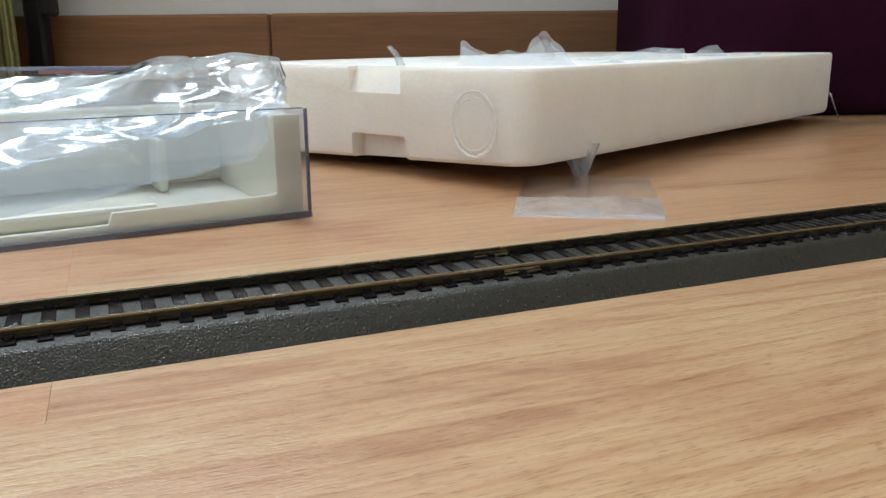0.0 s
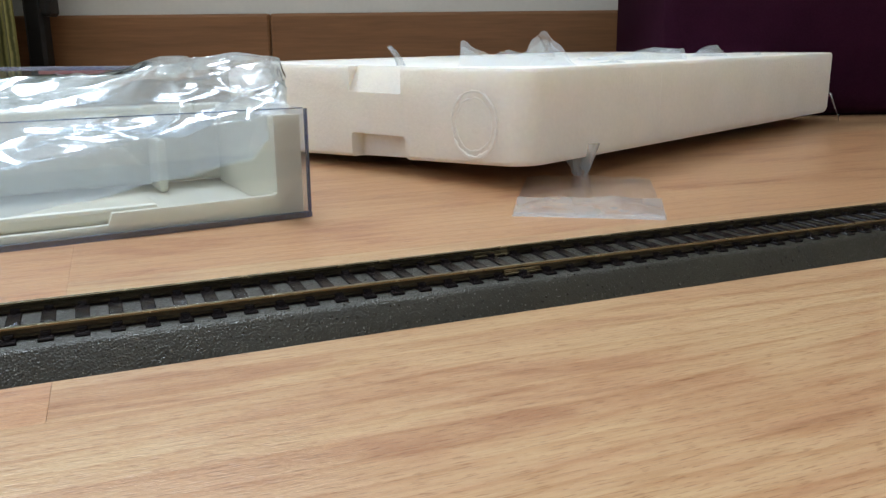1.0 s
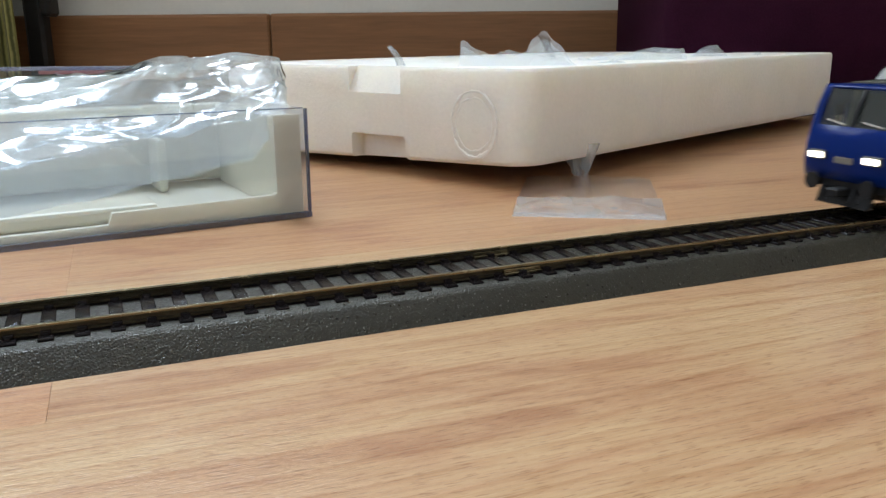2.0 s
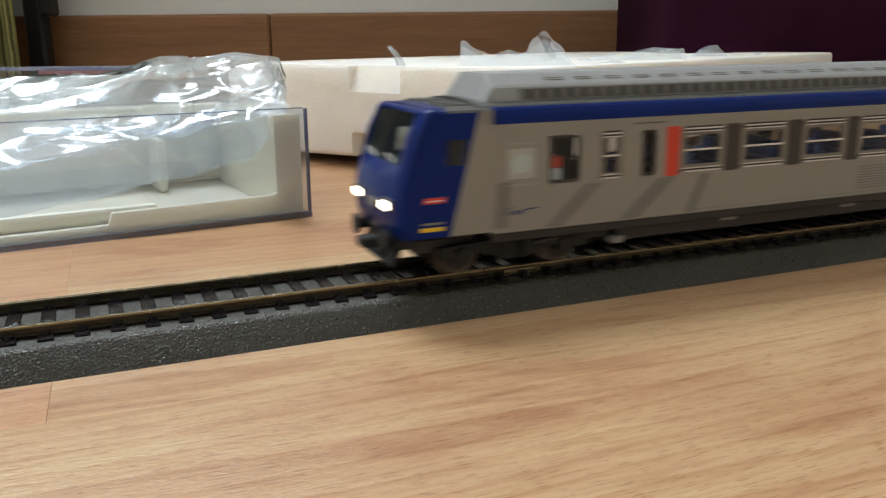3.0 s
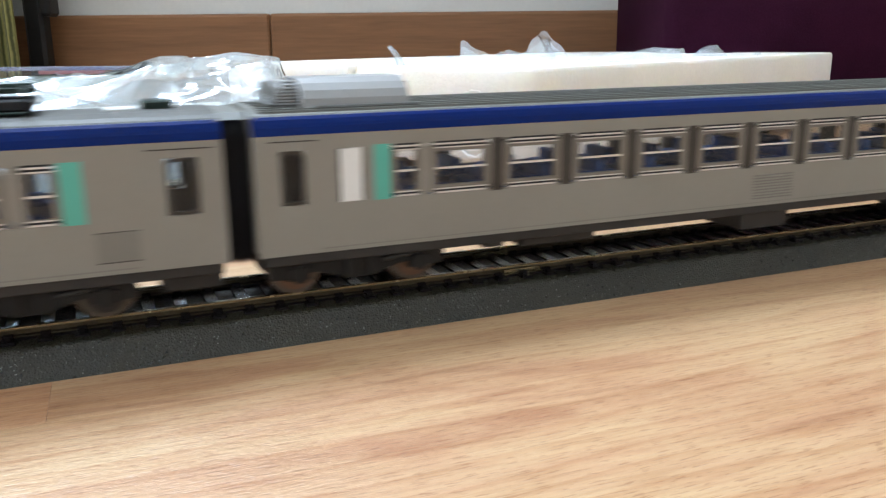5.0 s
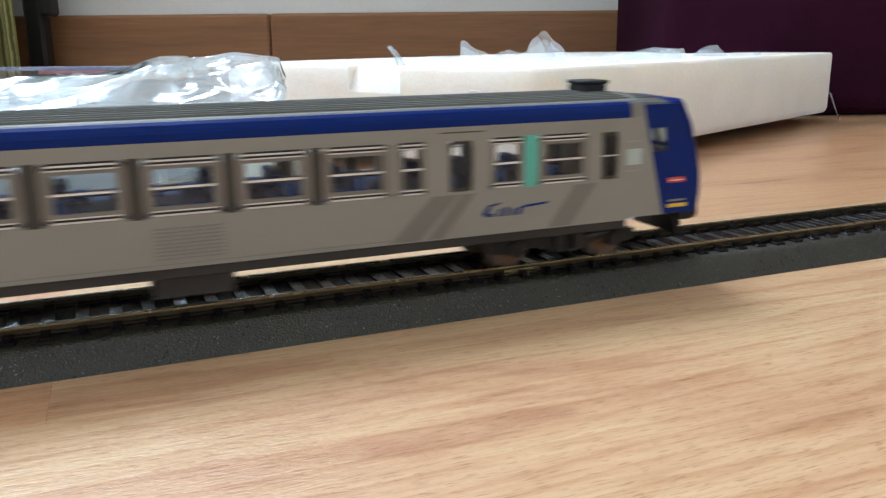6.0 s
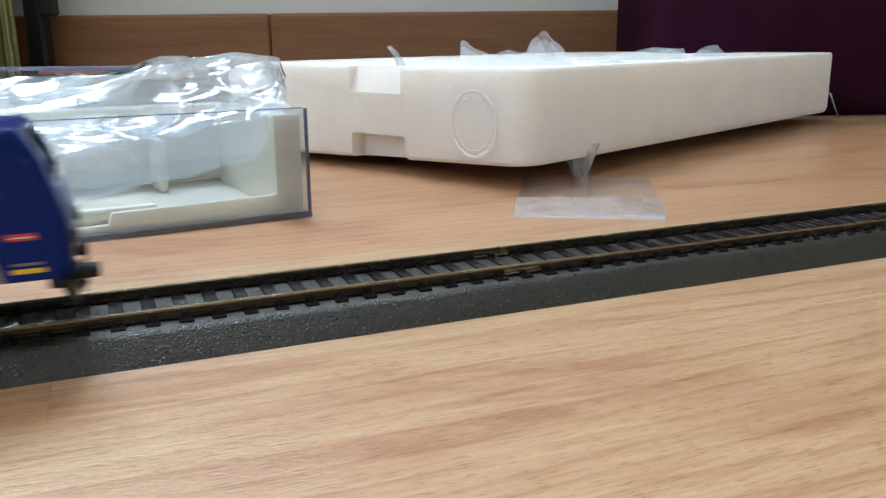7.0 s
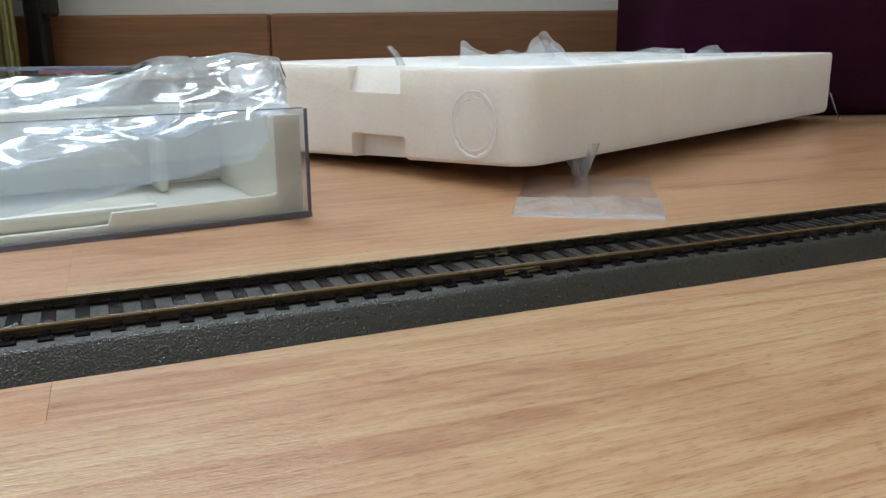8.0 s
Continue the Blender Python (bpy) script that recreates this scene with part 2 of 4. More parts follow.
M_INSIDE = surface("interior_plastic", (0.09, 0.088, 0.085), 0.6)
M_LINING = surface("dark_lining", (0.05, 0.05, 0.055), 0.6)
M_GLASS = clear_plastic("window_plastic", (0.96, 0.97, 0.98), 1.0, 0.03, 0.0, 0.35)
M_SCREEN = clear_plastic("windscreen_plastic", (0.72, 0.78, 0.78), 0.95, 0.05, 0.02, 0.8)
M_LAMP = lamp_glow("headlamp_glow", (1.0, 0.86, 0.66), 7.0)
M_STYRO = surface("white_polystyrene", (0.86, 0.825, 0.765), 0.75, coarse=35, fine=420, spread=0.05, bump=0.5, bump_scale=520, inner=0.7)
M_BEAD = surface("polystyrene_bead", (0.88, 0.86, 0.81), 0.7, coarse=35, fine=420, spread=0.05)
M_CREAM = surface("cream_plastic", (0.66, 0.63, 0.52), 0.35, coarse=25, spread=0.04, inner=0.35)
M_BOX = clear_plastic("clear_box_plastic", (0.95, 0.96, 0.98), 0.95, 0.04, 0.015, 0.6)
M_BOXEDGE = clear_plastic("clear_box_edge", (0.16, 0.21, 0.42), 0.8, 0.12, 0.06)
M_FILM = clear_plastic("wrinkled_film", (0.97, 0.985, 1.0), 0.8, 0.1, 0.19, 2.0)
M_FILMTHIN = clear_plastic("thin_film", (0.97, 0.96, 0.96), 0.95, 0.2, 0.03, 0.6)
M_LIDRIM = clear_plastic("lavender_rim_plastic", (0.45, 0.5, 0.78), 0.8, 0.2, 0.16, 1.2)
M_SEAL = clear_plastic("whitish_film", (0.97, 0.96, 0.96), 0.9, 0.15, 0.32, 0.8)
M_TUFT = clear_plastic("creased_film", (0.95, 0.96, 0.97), 0.7, 0.1, 0.15, 2.2)


# ---- mesh helpers; lengths in millimetres unless said ----
MM = 0.001
CLEAR = (M_LIDRIM, M_SEAL, M_BOX, M_FILM, M_FILMTHIN, M_TUFT, M_BOXEDGE)


def part(name, bm, mat, parent=None, label="", scale=MM, smooth=False, at=None):
    """Links a bmesh as one mesh object, under a thing or a part."""
    if scale != 1:
        bmesh.ops.scale(bm, vec=(scale,) * 3, verts=bm.verts)
    bmesh.ops.recalc_face_normals(bm, faces=bm.faces)
    me = bpy.data.meshes.new(name)
    bm.to_mesh(me)
    bm.free()
    for m in (mat if isinstance(mat, (list, tuple)) else (mat,)):
        me.materials.append(m)
    if smooth:
        for p in me.polygons:
            p.use_smooth = True
        me.set_sharp_from_angle(angle=radians(38))
    ob = new(name, me)
    if parent is not None:
        ob.parent = parent
    if at is not None:
        ob.matrix_basis = at
    if label:
        ob["label"] = label
    if not isinstance(mat, (list, tuple)) and mat in CLEAR:
        ob.visible_shadow = False
    return ob


def thing(name, m, label, category, group="", kind=""):
    ob = new(name)
    ob.empty_display_size = 0.01
    ob.matrix_basis = m
    return tagged(ob, label, category, group, kind)


def box(bm, x0, x1, y0, y1, z0, z1, bevel=0.0, segs=1):
    r = bmesh.ops.create_cube(bm, size=1.0)
    for v in r["verts"]:
        v.co = ((x0 + x1) / 2 + v.co.x * (x1 - x0), (y0 + y1) / 2 + v.co.y * (y1 - y0), (z0 + z1) / 2 + v.co.z * (z1 - z0))
    if bevel:
        es = list({e for v in r["verts"] for e in v.link_edges})
        bmesh.ops.bevel(bm, geom=es, offset=bevel, segments=segs, profile=0.5, affect="EDGES")
    return bm


def boxed(*a, **k):
    return box(bmesh.new(), *a, **k)


def prism(bm, outline, axis, lo, hi):
    """Extrudes a closed outline along an axis. The outline's pairs run over the other two axes in xyz order."""
    def co(p, h):
        return {"x": (h, p[0], p[1]), "y": (p[0], h, p[1]), "z": (p[0], p[1], h)}[axis]
    a = [bm.verts.new(co(p, lo)) for p in outline]
    b = [bm.verts.new(co(p, hi)) for p in outline]
    bm.faces.new(a)
    bm.faces.new(b[::-1])
    n = len(outline)
    for i in range(n):
        bm.faces.new((a[i], b[i], b[(i + 1) % n], a[(i + 1) % n]))
    return bm


def prisms(*a):
    return prism(bmesh.new(), *a)


def rod(bm, p, q, r, n=8):
    p, q = Vector(p), Vector(q)
    d = q - p
    m = Matrix.Translation((p + q) / 2) @ d.to_track_quat("Z", "Y").to_matrix().to_4x4()
    bmesh.ops.create_cone(bm, cap_ends=True, segments=n, radius1=r, radius2=r, depth=d.length, matrix=m)
    return bm


def rounded(x0, x1, z0, z1, r, n=4):
    pts = []
    for cx, cz, a0 in ((x1 - r, z1 - r, 0), (x0 + r, z1 - r, 90), (x0 + r, z0 + r, 180), (x1 - r, z0 + r, 270)):
        for i in range(n + 1):
            a = radians(a0 + 90 * i / n)
            pts.append((cx + r * math.cos(a), cz + r * math.sin(a)))
    return pts


def ring(bm, x0, x1, z0, z1, r, w, y0, y1):
    """A rounded frame of width w in the xz plane, from y0 to y1."""
    out, inn = rounded(x0, x1, z0, z1, r), rounded(x0 + w, x1 - w, z0 + w, z1 - w, max(r - w, 0.05))
    n = len(out)
    vs = [[bm.verts.new((p[0], y, p[1])) for p in ps] for ps, y in ((out, y0), (inn, y0), (inn, y1), (out, y1))]
    for k in range(4):
        a, b = vs[k], vs[(k + 1) % 4]
        for i in range(n):
            bm.faces.new((a[i], a[(i + 1) % n], b[(i + 1) % n], b[i]))
    return bm


# ---- the room ----
T = 0.1


def structure(name, bm, mat, label, at=None):
    return tagged(part(name, bm, mat, None, "", 1, at=at), label, kind="structure")


base = room_pose(0, 0, 0)
A0, A1, B0, H = -2.1, 2.1, -2.4, 2.5
structure("ceiling", boxed(A0 - T, A1 + T, B0 - T, WALL_B + T, H, H + T), M_CEIL, "plain white ceiling", base)
bm = bmesh.new()
# the gap in this wall is made up to hold the fill lamp
box(bm, A0 - T, A0, B0 - T, WALL_B + T, -0.03, FILL_Z0)
box(bm, A0 - T, A0, B0 - T, WALL_B + T, FILL_Z1, H)
box(bm, A0 - T, A0, B0 - T, FILL_B0, FILL_Z0, FILL_Z1)
box(bm, A0 - T, A0, FILL_B1, WALL_B + T, FILL_Z0, FILL_Z1)
structure("wall_west", bm, M_WALL, "plain light painted wall with an added opening for fill light", base)
structure("wall_east", boxed(A1, A1 + T, B0 - T, WALL_B + T, -0.03, H), M_WALL, "plain light painted wall", base)
structure("wall_south", boxed(A0, A1, B0 - T, B0, -0.03, H), M_WALL, "plain light painted wall", base)
bm = bmesh.new()
box(bm, A0, A1, WALL_B, WALL_B + T, -0.03, WIN_Z0)
box(bm, A0, A1, WALL_B, WALL_B + T, WIN_Z1, H)
box(bm, A0, WIN_A0, WALL_B, WALL_B + T, WIN_Z0, WIN_Z1)
box(bm, WIN_A1, A1, WALL_B, WALL_B + T, WIN_Z0, WIN_Z1)
structure("wall_north", bm, M_WALL, "off-white painted wall above a brown wooden skirting", base)
win = thing("window_1", base, "white framed window over the skirting wall", "window", kind="structure")
bm = bmesh.new()
for a, b in ((WIN_A0, WIN_A0 + 0.05), (WIN_A1 - 0.05, WIN_A1), ((WIN_A0 + WIN_A1) / 2 - 0.03, (WIN_A0 + WIN_A1) / 2 + 0.03)):
    box(bm, a, b, WALL_B + 0.02, WALL_B + 0.05, WIN_Z0, WIN_Z1, 0.004)
part("window_frame", bm, M_WINFRAME, win, scale=1)
part("window_sill", boxed(WIN_A0 - 0.03, WIN_A1 + 0.03, WALL_B - 0.05, WALL_B - 0.002, WIN_Z0 - 0.03, WIN_Z0, 0.004), M_WINFRAME, win, scale=1)

SK_TOP = 0.0882
skirt = thing("baseboard", base, "brown wood-grain skirting board along the wall", "skirting board", kind="structure")
for a, b in ((A0, -0.8903), (-0.89, -0.1723), (-0.172, 0.5407), (0.541, 1.2407), (1.241, A1)):
    part("board", boxed(a, b, WALL_B - 0.016, WALL_B - 0.001, 0.0, SK_TOP, 0.003, 2), M_SKIRTING, skirt, scale=1)

# ---- the track ----
RAIL_Z, SLEEPER_Z, PITCH, FIRST = 8.3, 6.3, 6.5567, -19.2
TRACK0, TRACK1 = -780.0, 1130.0

BED = [(-19.5, 0.0), (-18.6, 1.2), (-15.9, 5.0), (-15.3, 5.6), (-14.6, 5.8), (-9.0, 5.8), (0, 5.8), (9.0, 5.8), (14.6, 5.8), (15.3, 5.6),
       (15.9, 5.0), (18.6, 1.2), (19.5, 0.0)]


def roadbed(x0, x1):
    """One length of foam roadbed with a slightly uneven skin."""
    bm = bmesh.new()
    n = int((x1 - x0) / 4)
    rows = []
    for i in range(n + 1):
        x = x0 + (x1 - x0) * i / n
        row = []
        for y, z in BED:
            d = noise.noise(Vector((x * 0.08, y * 0.2, 1.7))) * 0.22
            row.append(bm.verts.new((x, y + (d if z > 0 else d * 0.6), max(0, z + (d if 0.5 < z else 0)))))
        rows.append(row)
    for a, b in zip(rows, rows[1:]):
        for i in range(len(BED) - 1):
            bm.faces.new((a[i], b[i], b[i + 1], a[i + 1]))
        bm.faces.new((a[-1], b[-1], b[0], a[0]))
    bm.faces.new(rows[0])
    bm.faces.new(rows[-1][::-1])
    return bm


def rail_section(bm, x0, x1, yc):
    """A rail with foot, web and head."""
    prof = [(-1.0, 0.0), (1.0, 0.0), (1.0, 0.3), (0.3, 0.5), (0.28, 1.3), (0.52, 1.5), (0.52, 1.9), (0.42, 2.0),
            (-0.42, 2.0), (-0.52, 1.9), (-0.52, 1.5), (-0.28, 1.3), (-0.3, 0.5), (-1.0, 0.3)]
    prism(bm, [(yc + y, RAIL_Z - 2.0 + z) for y, z in prof], "x", x0, x1)
    for f in bm.faces:
        f.material_index = 0 if f.calc_center_median().z > RAIL_Z - 0.56 else 1
    return bm


JOINTS = [TRACK0, -640.0, -252.0, 92.3, 481.0, 870.0, TRACK1]
track = thing("model_track", pose(0, 0, 0), "straight model railway track on a dark grey foam roadbed", "model track")
for x0, x1 in zip(JOINTS, JOINTS[1:]):
    part("roadbed", roadbed(x0, x1), M_FOAM, track, "dark grey pebbled foam roadbed", smooth=True)
    for yc in (-8.77, 8.77):
        part("rail", rail_section(bmesh.new(), x0 + 0.12, x1 - 0.12, yc), (M_RAIL, M_RAILWEB), track, "worn brass-coloured metal rail")
for x in JOINTS[1:-1]:
    for yc in (-8.77, 8.77):
        bm = boxed(x - 5, x + 5, yc - 1.25, yc + 1.25, RAIL_Z - 2.15, RAIL_Z - 1.62, 0.1)
        box(bm, x - 5, x + 5, yc - 0.75, yc - 0.36, RAIL_Z - 1.62, RAIL_Z - 0.8, 0.08)
        box(bm, x - 5, x + 5, yc + 0.36, yc + 0.75, RAIL_Z - 1.62, RAIL_Z - 0.8, 0.08)
        part("rail_joiner", bm, M_RAIL, track)

bm = boxed(-1.45, 1.45, -12.8, 12.8, 5.2, SLEEPER_Z, 0.18)
for yc in (-8.77, 8.77):
    for s in (-1, 1):
        box(bm, -0.95, 0.95, yc + s * 1.02 - 0.55, yc + s * 1.02 + 0.55, SLEEPER_Z, SLEEPER_Z + 0.75, 0.12)
        box(bm, -0.5, 0.5, yc + s * 1.9 - 0.4, yc + s * 1.9 + 0.4, SLEEPER_Z, SLEEPER_Z + 0.4)
first = part("sleeper", bm, M_SLEEPER, track)
k0 = math.ceil((TRACK0 + 4 - FIRST) / PITCH)
first.location.x = (FIRST + k0 * PITCH) * MM
k = k0 + 1
while FIRST + k * PITCH < TRACK1 - 4:
    ob = new("sleeper", first.data)
    ob.parent = track
    ob.location.x = (FIRST + k * PITCH) * MM
    k += 1
# plastic web between sleepers under each rail
bm = bmesh.new()
for yc in (-8.77, 8.77):
    box(bm, TRACK0 + 3, TRACK1 - 3, yc - 1.15, yc + 1.15, 5.5, SLEEPER_Z - 0.1)
part("sleeper_web", bm, M_SLEEPER, track)

# ---- the railcars ----
HALF = 16.4
Z0, Z1, W0, W1, B1 = 18.4, 43.0, 28.4, 40.4, 46.7   # side foot, blue band's foot, window zone, blue band's top


def lerp(a, b, k):
    return a + (b - a) * k


def window(parent, x0, x1, s, z0=28.8, z1=39.9, r=2.0, bar=True, thin=1.3, surround=True):
    """A window unit in a side: grey rounded surround, silver rails, pane."""
    y = s * HALF
    bm = bmesh.new()
    ring(bm, x0, x1, z0, z1, r, thin + 0.6 if surround else 0.45, y - s * 0.95, y + s * 0.06)
    w = part("window", bm, M_SURROUND, parent)
    bm = bmesh.new()
    t = thin
    for za, zb in ((z1 - 0.46, z1 - 0.12), (z1 - 1.2, z1 - 0.96), (z0 + 0.12, z0 + 0.46), (z0 + 0.96, z0 + 1.2)):
        box(bm, x0 + t, x1 - t, y + s * 0.02, y + s * 0.16, za, zb)
    if bar:
        box(bm, x0 + t + 0.3, x1 - t - 0.3, y - s * 0.5, y + s * 0.14, (z0 + z1) / 2 - 0.2, (z0 + z1) / 2 + 0.2)
    part("silver_trim", bm, M_SILVER, w, "thin silver trim bars")
    # black strips paint the shadow lines over the window and between the trim bars
    bm = bmesh.new()
    for za, zb in ((z1 - 0.95, z1 - 0.5), (z0 + 0.5, z0 + 0.95), (z1 - 0.1, z1 + 0.3)):
        box(bm, x0 + t, x1 - t, y - s * 0.3, y + s * 0.075, za, zb)
    part("trim_shadow", bm, M_BLACK, w)
    part("pane", boxed(x0 + 0.4, x1 - 0.4, y - s * 0.75, y - s * 0.45, z0 + 0.4, z1 - 0.4), M_GLASS, w)
    return w


def door_window(parent, x0, x1, s, z0=28.9, z1=39.8):
    y = s * HALF
    w = part("door_window", ring(bmesh.new(), x0, x1, z0, z1, 1.6, 0.6, y - s * 0.9, y + s * 0.05), M_PANEL, parent)
    part("pane", boxed(x0 + 0.4, x1 - 0.4, y - s * 0.75, y - s * 0.45, z0 + 0.4, z1 - 0.4), M_GLASS, w)


def decal(parent, name, outline, s, mat, label=""):
    """A thin painted patch on a side; outline in x and z."""
    y = s * HALF
    return part(name, prisms(outline, "y", y - s * 0.02, y + s * 0.05), mat, parent, label)


def side_walls(parent, x0, x1, zone, s):
    """The beige side with openings cut for every window in zone [(x0, x1), ...]."""
    y0, y1 = s * HALF, s * (HALF - 0.9)
    bm = bmesh.new()
    lo, hi = min(y0, y1), max(y0, y1)
    box(bm, x0, x1, lo, hi, Z0, W0)
    box(bm, x0, x1, lo, hi, W1, Z1)
    x = x0
    for a, b in sorted(zone):
        if a - x > 0.05:
            box(bm, x, a, lo, hi, W0, W1)
        box(bm, a, b, lo, hi, W0, 28.8)
        box(bm, a, b, lo, hi, 39.9, W1)
        x = b
    if x1 - x > 0.05:
        box(bm, x, x1, lo, hi, W0, W1)
    bm.normal_update()
    for f in bm.faces:
        f.material_index = 1 if f.normal.y * s < -0.5 else 0
    part("side_wall", bm, (M_BEIGE, M_LINING), parent, "grey-beige painted side")


def blue_band(parent, x0, x1):
    """The blue cant rail on both sides."""
    for s in (-1, 1):
        prof = [(s * HALF, Z1), (s * (HALF + 0.05), Z1 + 0.1), (s * (HALF - 0.05), 44.6), (s * (HALF - 0.12), 44.75), (s * (HALF - 0.25), 45.2),
                (s * (HALF - 0.7), 46.1), (s * (HALF - 1.4), B1), (s * (HALF - 2.2), B1), (s * (HALF - 1.2), Z1)]
        part("cant_rail", prisms(prof, "x", x0, x1), M_BLUE, parent, "dark blue cant rail")


def roof_shell(parent, x0, x1, mat, ribs):
    prof = [(-14.9, B1 - 0.1), (-14.4, 47.0), (-12.5, 47.55), (-8, 48.1), (0, 48.4), (8, 48.1), (12.5, 47.55), (14.4, 47.0), (14.9, B1 - 0.1)]
    r = part("roof", prisms(prof, "x", x0, x1), mat, parent)
    if ribs:
        for y in (-13.2, -11.4, -9.4, -7.2, -4.8, -2.4, 0, 2.4, 4.8, 7.2, 9.4, 11.4, 13.2):
            z = 48.4 - 0.0055 * y * y
            part("roof_rib", boxed(x0 + 2, x1 - 2, y - 0.28, y + 0.28, z - 0.5, z + 0.28), mat, r)
    return r


def wheelset(parent, x, face):
    """Two wheels on an axle; it turns with the run."""
    bm = rod(bmesh.new(), (0, -9.5, 0), (0, 9.5, 0), 0.9, 10)
    ws = part("wheelset", bm, face, parent, "wheelset with flanged wheels", at=pose(x * MM, 0, 5.2 * MM))
    for s in (-1, 1):
        bm = bmesh.new()
        rod(bm, (0, s * 7.4, 0), (0, s * 8.0, 0), 5.9, 28)
        rod(bm, (0, s * 8.0, 0), (0, s * 9.9, 0), 5.2, 28)
        w = part("wheel", bm, M_TYRE, ws)
        bm = rod(bmesh.new(), (0, s * 9.9, 0), (0, s * 10.05, 0), 4.3, 24)
        for k in range(4):
            a = math.pi / 4 + k * math.pi / 2
            rod(bm, (2.6 * math.cos(a), s * 10.0, 2.6 * math.sin(a)), (2.6 * math.cos(a), s * 10.2, 2.6 * math.sin(a)), 0.7, 8)
        part("wheel_face", bm, face, ws, "round wheel face")
    return ws


WHEELS = []


def bogie(parent, xc, base_len, face):
    """A bogie frame with axle boxes, springs and dampers on both sides. Heights over the rail head."""
    b = part("bogie", boxed(xc - base_len / 2 - 4, xc + base_len / 2 + 4, -7, 7, 5.2, 8.2, 0.4), M_BOGIE, parent)
    for s in (-1, 1):
        y0, y1 = sorted((s * 11.0, s * 13.6))
        prof = [(xc - base_len / 2 - 6, 4.4), (xc - base_len / 2 - 6, 7.2), (xc - 6, 8.0), (xc - 4, 8.9), (xc + 4, 8.9), (xc + 6, 8.0),
                (xc + base_len / 2 + 6, 7.2), (xc + base_len / 2 + 6, 4.4), (xc + base_len / 2 + 3, 4.2), (xc + base_len / 2 - 3.5, 5.4), (xc + 6, 4.4),
                (xc + 3, 3.2), (xc - 3, 3.2), (xc - 6, 4.4), (xc - base_len / 2 + 3.5, 5.4), (xc - base_len / 2 - 3, 4.2)]
        part("side_frame", prisms(prof, "y", y0, y1), M_BOGIE, b)
        for k in (-1, 1):
            bm = rod(bmesh.new(), (xc + k * base_len / 2, s * 12.0, 5.2), (xc + k * base_len / 2, s * 14.6, 5.2), 1.9, 14)
            box(bm, xc + k * base_len / 2 - 2.4, xc + k * base_len / 2 + 2.4, min(s * 12, s * 14), max(s * 12, s * 14), 3.8, 6.6, 0.3)
            part("axle_box", bm, M_BOGIE, b)
        bm = bmesh.new()
        for k in (-2.4, 2.4):
            rod(bm, (xc + k, s * 14.3, 4.0), (xc + k, s * 14.3, 8.2), 1.15, 12)
        part("spring", bm, M_BOGIE, b)
        bm = rod(bmesh.new(), (xc + 5, s * 14.4, 6.6), (xc + 11, s * 14.4, 7.4), 0.55, 8)
        part("damper", bm, M_UNDER, b)
    for k in (-1, 1):
        WHEELS.append(wheelset(parent, xc + k * base_len / 2, face))
    return b


# the cab's outline from roof to foot, along x (outwards negative) and height
CAB = [(-61.8, 46.7), (-63.2, 45.8), (-66.0, 40.6), (-67.6, 34.8), (-68.6, 31.0), (-69.2, 28.6), (-69.5, 23.6), (-69.3, 22.0), (-68.8, 18.9)]
CAB_Y = [(-16.4, 2.4), (-16.0, 1.3), (-15.0, 0.6), (-12.6, 0.2), (0, 0), (12.6, 0.2), (15.0, 0.6), (16.0, 1.3), (16.4, 2.4)]


def cab_x(z):
    for (xa, za), (xb, zb) in zip(CAB, CAB[1:]):
        if zb <= z <= za:
            return lerp(xa, xb, (za - z) / (za - zb))
    return CAB[-1][0] if z < CAB[-1][1] else CAB[0][0]


def cab_edge(z):
    """Where the blue cab meets the beige side."""
    return lerp(-57.4, -50.6, (z - 18.6) / 26.0)


